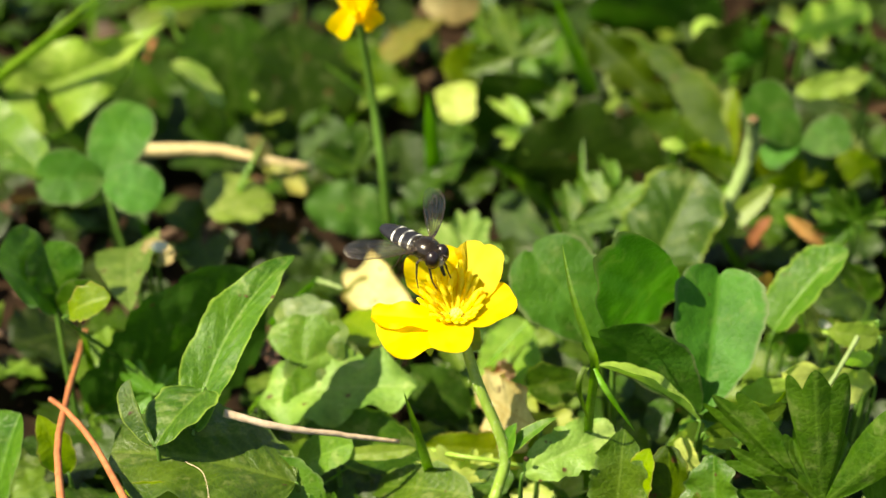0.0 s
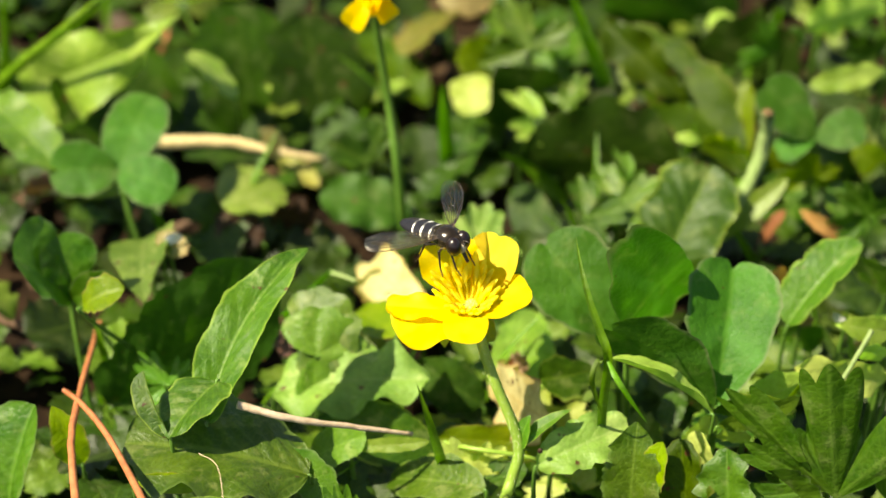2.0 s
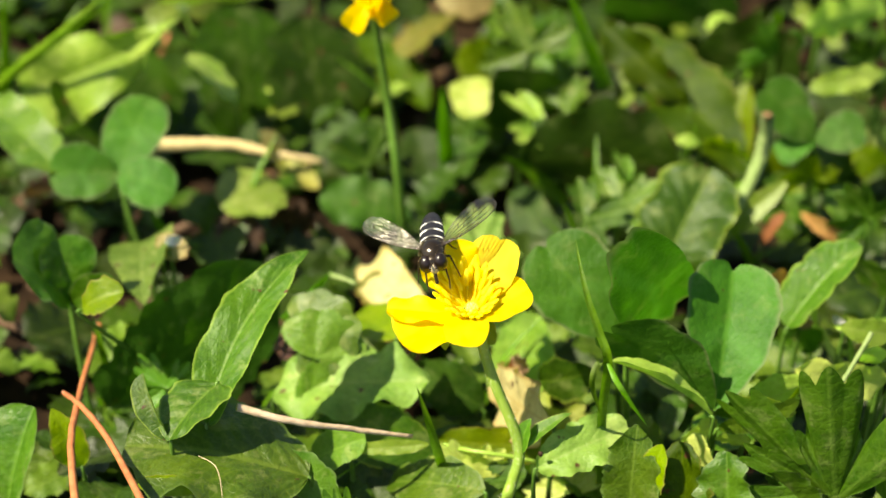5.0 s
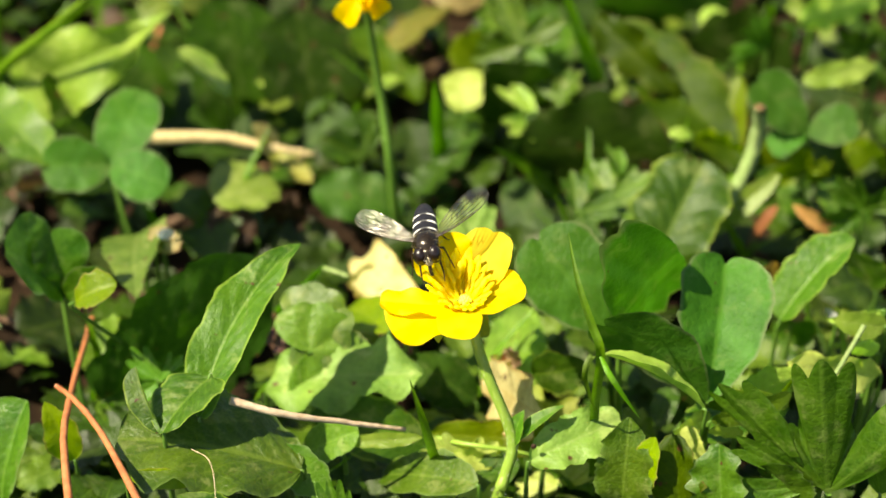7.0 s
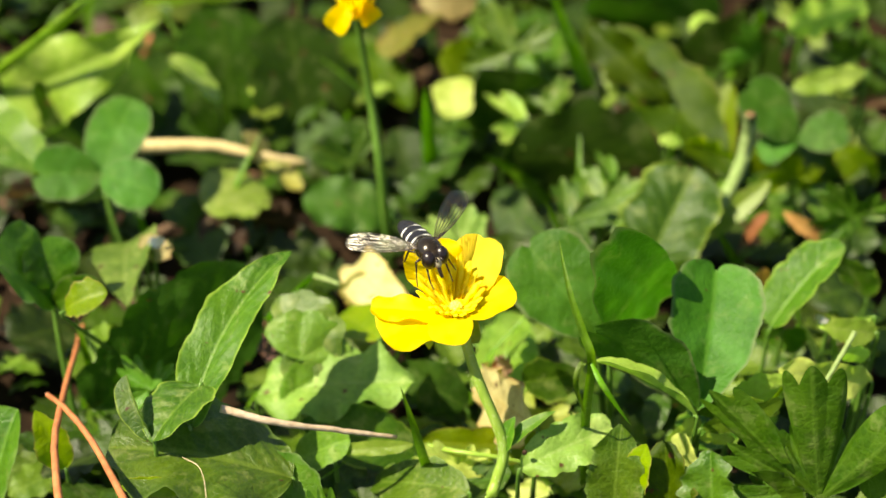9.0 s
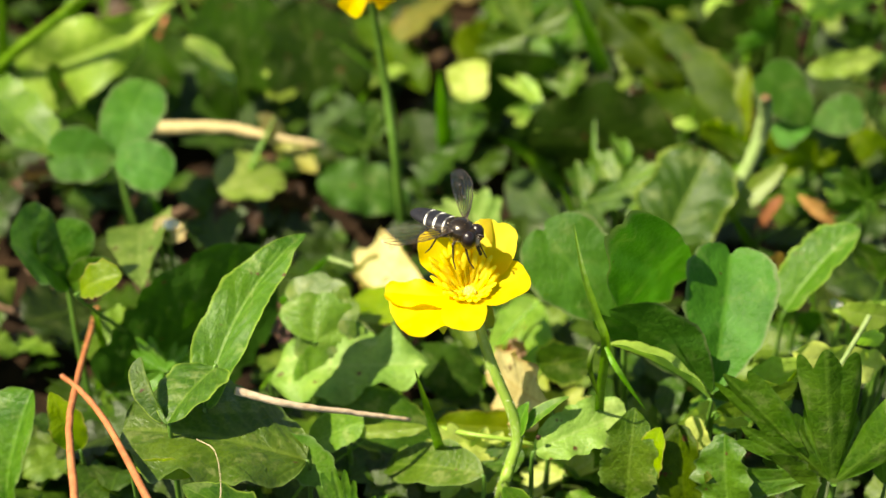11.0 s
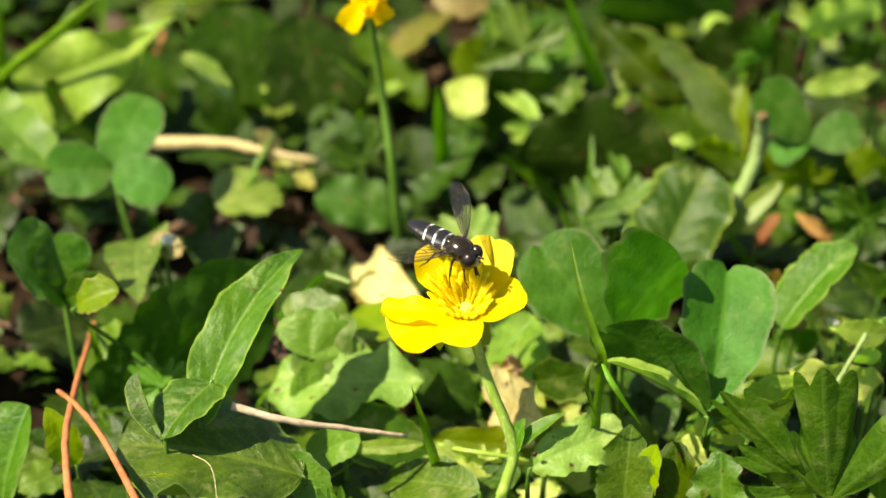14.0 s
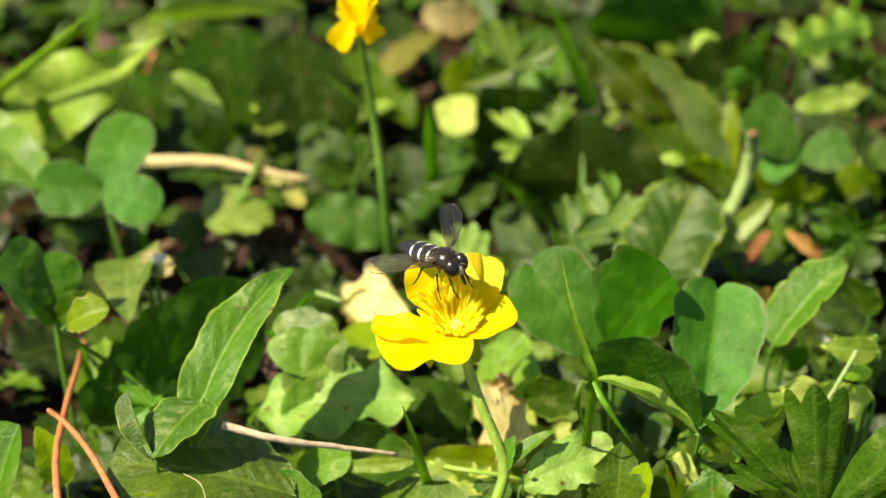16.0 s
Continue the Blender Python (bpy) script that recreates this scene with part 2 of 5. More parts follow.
def ball(bm, at, rx, ry, rz, turn=None, seg=14, rings=9):
    m = Matrix.Translation(at) @ (turn or Matrix()) @ Matrix.Diagonal((rx, ry, rz, 1))
    bmesh.ops.create_uvsphere(bm, u_segments=seg, v_segments=rings, radius=1, matrix=m)
    return bm


def blade(base, tip, side, shape=(0.6, 0.8), fold=0.15, arch=0.06, wave=0.03, waves=3.0, teeth=0.0, tooth=14, notch=0.0, droop=0.0, bend=0.0, rag=0.08, quilt=0.0, ribs=9.0, seed=0, nu=22, nv=5, bm=None):
    """A leaf blade from base to tip; side is a place on its edge at the widest. shape: how its width grows and tapers. fold: how far the
    halves rise from the midrib; arch, droop, bend: the midrib's bow up, its tip's fall and its sideways bow, in parts of the length."""
    b, t, sd = V(base), V(tip), V(side)
    ax = t - b
    length = ax.length
    ax.normalize()
    w = sd - b
    w -= ax * w.dot(ax)
    half = w.length
    w.normalize()
    nrm = ax.cross(w).normalized()
    if nrm.z < 0:
        nrm = -nrm
    p, q = shape
    top = (p / (p + q)) ** p * (q / (p + q)) ** q
    rng = random.Random(seed)
    ph, ph2 = rng.uniform(0, 6.28), rng.uniform(0, 6.28)
    bm = bm or bmesh.new()
    uvl = bm.loops.layers.uv.verify()
    rows = []
    for i in range(nu + 1):
        u = i / nu
        uu = 0.004 + 0.992 * u
        wd = uu ** p * (1 - uu) ** q / top
        row = []
        for j in range(-nv, nv + 1):
            v = j / nv
            e = abs(v)
            k = half * wd * (1 + teeth * e ** 4 * (abs((u * tooth) % 1 - 0.5) * 2 - 0.5)) * (1 + 0.05 * math.sin(5 * u + (ph if v > 0 else ph2)) + rag * e * (noise.noise(Vector((u * 7, 2 * (v > 0), seed * 1.3))) + 0.5 * noise.noise(Vector((u * 19, 5 + 2 * (v > 0), seed * 0.7)))))
            al = u - notch * math.exp(-(v / 0.28) ** 2) * max(0.0, u - 0.75) * 4
            pos = b + ax * (length * al) + w * (k * v)
            pos += w * (bend * length * 4 * u * (1 - u))
            rise = fold * k * e + arch * length * 4 * u * (1 - u) - droop * length * u * u
            rise += wave * half * e * e * math.sin(waves * 6.28 * u + (ph if v > 0 else ph2)) * 1.5
            rise += quilt * half * math.sin(math.pi * min(1.0, e * 1.15)) * abs(math.sin(math.pi * ribs * (u - 0.3 * e))) ** 0.6 * min(1.0, 6 * (1 - u))
            rise += 0.02 * half * noise.noise(Vector((u * 4 + seed, v * 3, seed * 0.7)))
            row.append((bm.verts.new(pos + nrm * rise), u, v * 0.5 + 0.5))
        rows.append(row)
    for r0, r1 in zip(rows, rows[1:]):
        for j in range(2 * nv):
            quad = (r0[j], r0[j + 1], r1[j + 1], r1[j])
            f = bm.faces.new([x[0] for x in quad])
            for lp, x in zip(f.loops, quad):
                lp[uvl].uv = (x[1], x[2])
    return bm


def fan(centre, tip, side, lobes=3, teeth=3, cleft=0.55, spread=125.0, cup=0.12, seed=0, na=110, nr=7, ragged=0.12, blunt=2.6):
    """A palmately cut, toothed leaf round its stalk's end; tip is the middle lobe's point, side a place to that lobe's right."""
    c, t, sd = V(centre), V(tip), V(side)
    ax = t - c
    radius = ax.length
    ax.normalize()
    w = sd - c
    w = (w - ax * w.dot(ax)).normalized()
    nrm = ax.cross(w).normalized()
    if nrm.z < 0:
        nrm = -nrm
    rng = random.Random(seed)
    sizes = [rng.uniform(0.85, 1.05) for _ in range(12)]
    bm = bmesh.new()
    uvl = bm.loops.layers.uv.verify()
    rings = []
    lobe_w = 2 * spread / lobes
    for i in range(na + 1):
        ang = -spread + 2 * spread * i / na
        k = (ang + spread) / lobe_w
        li = min(int(k), lobes - 1)
        f = (k - li) * 2 - 1
        outline = 1 - cleft * abs(f) ** blunt
        tf = (f + 1) / 2 * teeth
        outline *= 1 - ragged * 2.2 * abs((tf % 1) * 2 - 1) ** 1.6 * (1 - 0.5 * abs(f))
        outline *= sizes[li] * (1.0 if lobes < 2 or abs(ang) < lobe_w / 2 else 0.92)
        ring = []
        for j in range(nr + 1):
            x = j / nr
            pull = ang + f * -lobe_w * 0.10 * x
            r = radius * outline * x
            d = ax * math.cos(radians(pull)) + w * math.sin(radians(pull))
            rise = cup * radius * x * x + 0.035 * radius * x * math.sin(ang * 0.09 + seed) - 0.05 * radius * x * (1 - abs(f))
            rise += 0.03 * radius * noise.noise(Vector((d.x * x * 3, d.y * x * 3 + seed, 0.3)))
            ring.append((bm.verts.new(c + d * r + nrm * rise), x, f * 0.5 * x + 0.5))
        rings.append(ring)
    for a, b in zip(rings, rings[1:]):
        for j in range(nr):
            quad = (a[j], b[j], b[j + 1], a[j + 1])
            f = bm.faces.new([x[0] for x in quad])
            for lp, x in zip(f.loops, quad):
                lp[uvl].uv = (x[1], x[2])
    bmesh.ops.remove_doubles(bm, verts=bm.verts, dist=1e-6)
    return bm


def strip(points, width, end=0.0, crease=0.35, side=None, n=28, bm=None):
    """A grass blade: a creased ribbon through points (mm), width narrowing to end near the tip."""
    path = smooth_path([V(p) for p in points], n)
    bm = bm or bmesh.new()
    uvl = bm.loops.layers.uv.verify()
    rows = []
    for i, p in enumerate(path):
        u = i / n
        d = (path[min(i + 1, n)] - path[max(i - 1, 0)]).normalized()
        s = Vector(side) if side else Vector((1.0, 0.25, 0.0))
        s = (s - d * s.dot(d)).normalized()
        nr = s.cross(d).normalized()
        k = 0.5 * MM * (width * (1 - u ** 3) + end * u ** 3) * min(1.0, 0.55 + u * 2)
        rows.append([(bm.verts.new(p + s * k * v + nr * k * crease * abs(v)), u, v * 0.5 + 0.5) for v in (-1, -0.5, 0, 0.5, 1)])
    for a, b in zip(rows, rows[1:]):
        for j in range(4):
            quad = (a[j], a[j + 1], b[j + 1], b[j])
            f = bm.faces.new([x[0] for x in quad])
            for lp, x in zip(f.loops, quad):
                lp[uvl].uv = (x[1], x[2])
    return bm


def root_of(p, lean=(0.0, 0.0)):
    return (p[0] + lean[0], p[1] + lean[1], -2.5)


# ---- kinds of things ----
def leaf(base, tip, side, mat, label, name="broad_leaf", category="leaf", stalk=0.55, lean=(0.0, 4.0), seed=None, **kw):
    """One broad leaf on a stalk that comes up from the ground."""
    seed = int(abs(base[0] * 7 + base[1] * 13 + tip[0] * 3)) if seed is None else seed
    kw.setdefault("rag", 0.2)
    ob = thing(name, root_of(base, lean), label, category)
    part("blade", blade(base, tip, side, seed=seed, **kw), mat, ob)
    ax = (V(tip) - V(base)).normalized()
    r = V(root_of(base, lean))
    rib = [V(base) + ax * 0.0004 - Vector((0, 0, 0.0002)), V(base) - ax * 0.0004 - Vector((0, 0, 0.0012)), V(base).lerp(r, 0.5), r]
    part("stalk", tube(bmesh.new(), rib, stalk * MM * 0.22, end=stalk * MM * 1.2, sides=6, n=12), STALK, ob)
    return ob


def clover(hub, leaflets, label, lean=(0.0, 5.0), mat=None, stalk=0.5, **kw):
    """A clover leaf: leaflets (tip, side) round the hub at the end of a stalk."""
    ob = thing("clover_leaf", root_of(hub, lean), label, "clover", "clover leaves in the patch")
    for i, (tip, side, *own) in enumerate(leaflets):
        args = dict(shape=(0.75, 0.36), fold=0.12, arch=0.05, wave=0.02, notch=0.05, teeth=0.02, tooth=30, nu=26, nv=7)
        args.update(kw)
        for more in own:
            args.update(more)
        part("leaflet", blade(hub, tip, side, seed=int(abs(hub[0] * 5)) + i, **args), mat or CLOVER, ob)
    r = V(root_of(hub, lean))
    part("stalk", tube(bmesh.new(), [V(hub), V(hub).lerp(r, 0.35) + Vector((0, -0.001, -0.001)), r], stalk * MM * 0.8, end=stalk * MM * 1.2, sides=7, n=14), STALK, ob)
    return ob


def cut_leaf(centre, tip, side, label, mat=None, lean=(0.0, 5.0), **kw):
    """A toothed, lobed buttercup leaf on its stalk."""
    ob = thing("buttercup_leaf", root_of(centre, lean), label, "leaf", "cut leaves in the patch")
    part("blade", fan(centre, tip, side, **kw), mat or CUT, ob)
    r = V(root_of(centre, lean))
    part("stalk", tube(bmesh.new(), [V(centre), V(centre).lerp(r, 0.4) + Vector((0, -0.001, 0)), r], 0.0005, end=0.0008, sides=7, n=12), STALK, ob)
    return ob


def grass(points, width, label="slender green grass blade rising from the ground", mat=None, **kw):
    ob = thing("grass_blade", points[0], label, "grass", "grass blades among the leaves")
    part("blade", strip(points, width, **kw), mat or GRASS, ob)
    return ob


def stick(name, points, radius, mat, label, category, end=None, sides=8):
    bm = tube(bmesh.new(), [V(p) for p in points], radius * MM, end=None if end is None else end * MM, sides=sides, n=26)
    for v in bm.verts:
        v.co += Vector((noise.noise(v.co * 700), noise.noise(v.co * 700 + Vector((5, 0, 0))), 0)) * radius * MM * 0.25
    ob = part(name, bm, mat)
    return tagged(ob, label, category, "needles on the leaves" if category == "needle" else "")


# ---- the ground ----
def build_ground():
    """One sheet of dark soil, fine and lumpy under the plants, reaching the horizon."""
    n = 90
    xs = [math.sinh((i / n * 2 - 1) * 7.0) / math.sinh(7.0) * 60.0 + (i / n * 2 - 1) * 0.22 for i in range(n + 1)]
    bm = bmesh.new()
    grid = []
    for y in xs:
        grid.append([bm.verts.new((x, y + 0.04, 0.0022 * noise.noise(Vector((x * 60, y * 60, 0))) + 0.0012 * noise.noise(Vector((x * 190, y * 190, 3))))) for x in xs])
    for a, b in zip(grid, grid[1:]):
        for i in range(n):
            bm.faces.new((a[i], a[i + 1], b[i + 1], b[i]))
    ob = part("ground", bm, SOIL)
    tagged(ob, "dark brown soil under the low plants", "soil", kind="structure")


def build_undergrowth():
    """Low leaves and litter that nobody could count, over the whole patch."""
    rng = random.Random(11)
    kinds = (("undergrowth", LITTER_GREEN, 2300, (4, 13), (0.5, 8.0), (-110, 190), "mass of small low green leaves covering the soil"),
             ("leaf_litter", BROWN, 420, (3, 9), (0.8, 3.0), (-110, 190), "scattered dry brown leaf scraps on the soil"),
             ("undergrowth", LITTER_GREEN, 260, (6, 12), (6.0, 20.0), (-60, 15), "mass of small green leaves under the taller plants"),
             # the next two masses show sun patches by lighter leaf colour
             ("undergrowth", SUNLIT_LOW, 300, (5, 11), (5.0, 14.0), (-70, 45), "mass of small green leaves coloured brighter for patches of sun"),
             ("undergrowth", PALE_LOW, 45, (4, 10), (4.0, 14.0), (30, 190), "scattered small leaves coloured pale for sun"))
    for name, mat, count, size, heights, depths, label in kinds:
        bm = bmesh.new()
        for i in range(count):
            x, y, z = rng.uniform(-150, 150), rng.uniform(*depths), rng.uniform(*heights)
            if name == "undergrowth" and any((x - a) ** 2 + (y - b) ** 2 < r * r for a, b, r in (BARE + OPEN if heights[1] > 15 else BARE)):
                continue
            a = rng.uniform(0, 6.28)
            ln, wd = rng.uniform(*size), rng.uniform(0.28, 0.5)
            d = Vector((math.cos(a), math.sin(a), rng.uniform(-0.35, 0.5)))
            sd = Vector((-math.sin(a), math.cos(a), rng.uniform(-0.5, 0.5)))
            b = Vector((x, y, z))
            blade(b, b + d * ln, b + d * ln * 0.5 + sd * ln * wd, rng.choice(((0.6, 0.8), (0.7, 0.4), (0.5, 0.6))), rng.uniform(0.0, 0.4), rng.uniform(0, 0.15), 0.08, teeth=rng.choice((0.0, 0.25, 0.4)), tooth=4, rag=0.25, seed=i, nu=12, nv=3, bm=bm)
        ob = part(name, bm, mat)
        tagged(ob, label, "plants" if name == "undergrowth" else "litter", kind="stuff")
    bm = bmesh.new()
    for i in range(3200):
        x, y = rng.uniform(-800, 800), rng.uniform(-700, 900)
        if -145 < x < 145 and -330 < y < 185:
            continue
        a, ln = rng.uniform(0, 6.28), rng.uniform(22, 48)
        d, sd = Vector((math.cos(a), math.sin(a), rng.uniform(-0.2, 0.4))), Vector((-math.sin(a), math.cos(a), rng.uniform(-0.3, 0.3)))
        b = Vector((x, y, rng.uniform(4, 26)))
        u, v = x / 800, (y - 100) / 800
        x, y = u * math.sqrt(1 - v * v / 2), v * math.sqrt(1 - u * u / 2)
        grow = 800 * (0.8 + 0.7 * (x * x + y * y))
        b.x, b.y = x * grow, y * grow + 100
        if abs(b.x) < 145 and -330 < b.y < 185:
            continue
        blade(b, b + d * ln, b + d * ln * 0.5 + sd * ln * 0.4, (0.6, 0.6), 0.2, 0.1, 0.05, seed=i, nu=6, nv=2, bm=bm)
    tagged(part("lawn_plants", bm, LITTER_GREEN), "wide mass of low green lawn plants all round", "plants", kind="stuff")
    bm = bmesh.new()
    for i in range(260):
        x, y = rng.uniform(-150, 150), rng.uniform(-100, 190)
        if any((x - a) ** 2 + (y - b) ** 2 < r * r for a, b, r in BARE) or y < -20:
            continue
        h, a = rng.uniform(8, 26), rng.uniform(0, 6.28)
        o = Vector((x, y, -1))
        strip([o, o + Vector((math.cos(a) * h * 0.15, math.sin(a) * h * 0.15, h * 0.6)), o + Vector((math.cos(a) * h * 0.6, math.sin(a) * h * 0.6, h))], rng.uniform(0.8, 1.6), side=(math.sin(a), -math.cos(a), 0.1), n=7, bm=bm)
    tagged(part("short_grass", bm, GRASS), "short thin grass blades among the low leaves", "grass", kind="stuff")


BARE = [(*p[:2], r) for p, r in (((-51.5, 88.7, 0.0), 11), ((-26.6, 79.6, 0.0), 9), ((-76.1, 51.8, 0.0), 9), ((-74.8, 59.2, 0.0), 7), ((-32.9, 47.5, 0.0), 6), ((60.2, 145.1, 0.0), 8), ((-29.7, 148.2, 0.0), 6), ((13.5, 73.6, 9.0), 7))]
OPEN = [(*p[:2], r) for p, r in (((7.2, 15.9, 10.0), 20), ((17.1, 15.9, 10.0), 14), ((-15.9, 19.6, 20.0), 14))]
build_ground()

# ---- the buttercup with the fly ----
def petal_material():
    m, nt, out = nodes_of("glossy_yellow_petal")
    uv = node(nt, "SeparateXYZ", Vector=node(nt, "UVMap").outputs[0])
    u, v = uv.outputs[0], uv.outputs[1]
    a = texture(nt, 250.0, 4.0)
    lines = calc(nt, "SINE", calc(nt, "ADD", calc(nt, "MULTIPLY", v, 110.0), calc(nt, "MULTIPLY", a, 9.0)))
    c = blend(nt, smooth(nt, a, 0.3, 0.7), (0.86, 0.60, 0.002), (0.91, 0.67, 0.012))
    c = blend(nt, calc(nt, "MULTIPLY", smooth(nt, lines, 0.5, 1.0), 0.16), c, (0.66, 0.33, 0.0))
    c = blend(nt, smooth(nt, u, 0.25, 0.05, 0.0, 0.25), c, (0.85, 0.58, 0.0))
    sp = texture(nt, 420.0, 1.0, 0.5, (1.0, 1.0, 0.5))
    c = blend(nt, smooth(nt, sp, 0.75, 0.79, 0.0, 0.8), c, (0.32, 0.17, 0.01))
    h = calc(nt, "ADD", calc(nt, "MULTIPLY", lines, 0.025), a)
    surface(nt, out, c, 0.5, 0.16, h, 0.0003, 0.3, (0.99, 0.74, 0.003), 0.6)
    return m


PETAL = petal_material()
ANTHER = plain_material("yellow_anther", (0.98, 0.86, 0.02), (0.99, 0.92, 0.08), 900.0, 0.6, 0.2, 0.15, None, 0.72)
CARPEL = plain_material("green_yellow_carpel", (0.84, 0.72, 0.05), (0.88, 0.78, 0.09), 900.0, 0.45, 0.4, 0.3)
HAIR = plain_material("pale_hair", (0.55, 0.60, 0.40), (0.65, 0.68, 0.50), 900.0, 0.6)
HEART = (0.0, 0.0, 54.0)


def stamens(root, centre, count, spread, height, size=1.0, seed=3, bare=0.0):
    """Filaments with long anthers in rings round the carpels; bare: how much shorter those towards the viewer's side are."""
    rng = random.Random(seed)
    c = V(centre)
    for i in range(count):
        k = math.sqrt((i + 0.5) / count)
        a = i * 2.39996
        lean = (0.45 + 0.75 * k + rng.uniform(-0.12, 0.12)) * (1 - 0.55 * bare * max(0.0, math.sin(a)))
        d = Vector((math.cos(a) * lean * spread, math.sin(a) * lean * spread, 1.0)).normalized()
        ln = height * (0.78 + 0.26 * k + rng.uniform(-0.14, 0.14)) * (1 + bare * (0.6 * math.sin(a) - 0.35 * math.cos(a) - 0.2)) * MM
        o = c + Vector((math.cos(a), math.sin(a), 0)) * (0.75 + 0.6 * k) * MM * size
        top = o + d * ln
        s = part("stamen", tube(bmesh.new(), [o, o.lerp(top, 0.5) + Vector((math.cos(a), math.sin(a), 0)) * 0.0002, top], 0.00022 * size, sides=5, n=5, end=0.0002 * size), ANTHER, root)
        turn = (d + Vector((rng.uniform(-0.25, 0.25), rng.uniform(-0.25, 0.25), 0))).to_track_quat("Z", "Y").to_matrix().to_4x4()
        part("anther", ball(bmesh.new(), top, 0.00042 * size, 0.00030 * size, 0.00125 * size, turn, 8, 6), ANTHER, s)


def build_buttercup():
    foot = (6.4, 6.4, -2.0)
    root = thing("buttercup", foot, "open glossy yellow buttercup on a hairy green stem", "flower", "buttercups")
    petals = (
        ((1.4, -1.3, 54.4), (5.2, 6.8, 60.5), (7.7, 3.4, 59.3), 0.52, dict(fold=0.05, arch=-0.05, notch=0.03)),
        ((1.6, -2.6, 54.3), (9.0, 0.0, 57.0), (5.3, -5.2, 55.2), 0.5, dict(fold=0.12, arch=-0.03)),
        ((0.9, -2.0, 54.6), (-0.2, -9.1, 54.8), (3.3, -6.5, 54.5), 0.42, dict(fold=0.1, arch=0.05, droop=0.03)),
        ((0.5, -2.0, 54.0), (-9.0, -6.2, 53.2), (-4.1, -8.9, 53.0), 0.45, dict(fold=0.16, arch=0.02, wave=0.05)),
        ((0.9, -3.2, 54.6), (-10.6, -2.0, 55.2), (-5.2, -4.7, 54.4), 0.6, dict(fold=0.22, arch=0.01, droop=0.02, wave=0.14, rag=0.1)),
        ((0.6, -1.0, 54.4), (-3.1, 6.4, 60.0), (-6.0, 2.7, 58.6), 0.46, dict(fold=0.06, arch=-0.04, notch=0.06, wave=0.12)),
    )
    for i, (b, t, s, p, kw) in enumerate(petals):
        part("petal", blade(b, t, s, shape=(p, 0.24), waves=2.0, seed=i, nu=26, nv=9, **{"rag": 0.04, **kw}), PETAL, root)
    stamens(root, (1.0, -1.3, 54.3), 46, 1.05, 3.9, 1.08, bare=0.8)
    hub = Vector((1.1, -2.6, 55.6))
    for i in range(16):
        a = i * 2.39996
        r = 0.72 * math.sqrt(i / 16)
        part("carpel", ball(bmesh.new(), V(hub + Vector((r * math.cos(a), r * math.sin(a), 0.5 - 0.8 * r * r))), 0.00033, 0.00033, 0.0005, None, 8, 6), CARPEL, root)
    stem_points = [(1.9, -2.1, 53.4), (3.0, -4.7, 48.8), (4.8, -6.7, 44.0), (7.3, -8.8, 38.0), (8.0, -10.2, 34.5), (7.1, -11.6, 31.0), (5.9, -11.8, 25.0), foot]
    stem = part("stem", tube(bmesh.new(), [V(p) for p in stem_points], 0.00074, sides=12, n=48, end=0.00086), STEM, root)
    bm = bmesh.new()
    ball(bm, V((0, 0, 53.7)), 0.0015, 0.0015, 0.0010)
    part("receptacle", bm, STALK, root)
    for i in range(5):
        a = i * math.tau / 5 + 0.5
        d = Vector((math.cos(a), math.sin(a), 0))
        b = Vector((0, 0, 52.9)) + d * 1.0
        part("sepal", blade(b, b + d * 5.0 + Vector((0, 0, -2.5)), b + d * 3 + Vector((-d.y, d.x, 0)) * 1.5, shape=(0.4, 0.6), fold=0.2, nu=10, nv=3), LIME, root)
    bm, rng = bmesh.new(), random.Random(5)
    path = smooth_path([V(p) for p in stem_points], 200)
    for i in range(420):
        k = rng.randrange(2, 190)
        p, d = path[k], (path[k + 1] - path[k]).normalized()
        o = (d.orthogonal().normalized())
        o.rotate(Matrix.Rotation(rng.uniform(0, 6.28), 3, d))
        a = p + o * 0.00076
        b = a + (o - d * -0.3) * rng.uniform(0.0004, 0.0010)
        s = o.cross(d) * 0.000014
        bm.faces.new([bm.verts.new(a - s), bm.verts.new(a + s), bm.verts.new(b)])
    part("hairs", bm, HAIR, stem)
    part("bract", blade((8.0, -10.0, 35.0), (15.3, -7.1, 40.0), (12.0, -7.1, 38.0), shape=(0.5, 0.8), fold=0.35, arch=0.08), BROAD, root)
    part("bract", blade((8.0, -10.0, 35.0), (9.5, -8.2, 40.0), (9.9, -9.9, 38.0), shape=(0.5, 0.8), fold=0.4), BROAD, root)
    # plain ball in place of a tiny dark ant by the bract
    part("dry_scale", ball(bmesh.new(), V((10.9, -11.3, 36.0)), 0.0004, 0.0003, 0.0005, None, 8, 6), BROWN, root, "tiny dark ant-like speck")
    return root


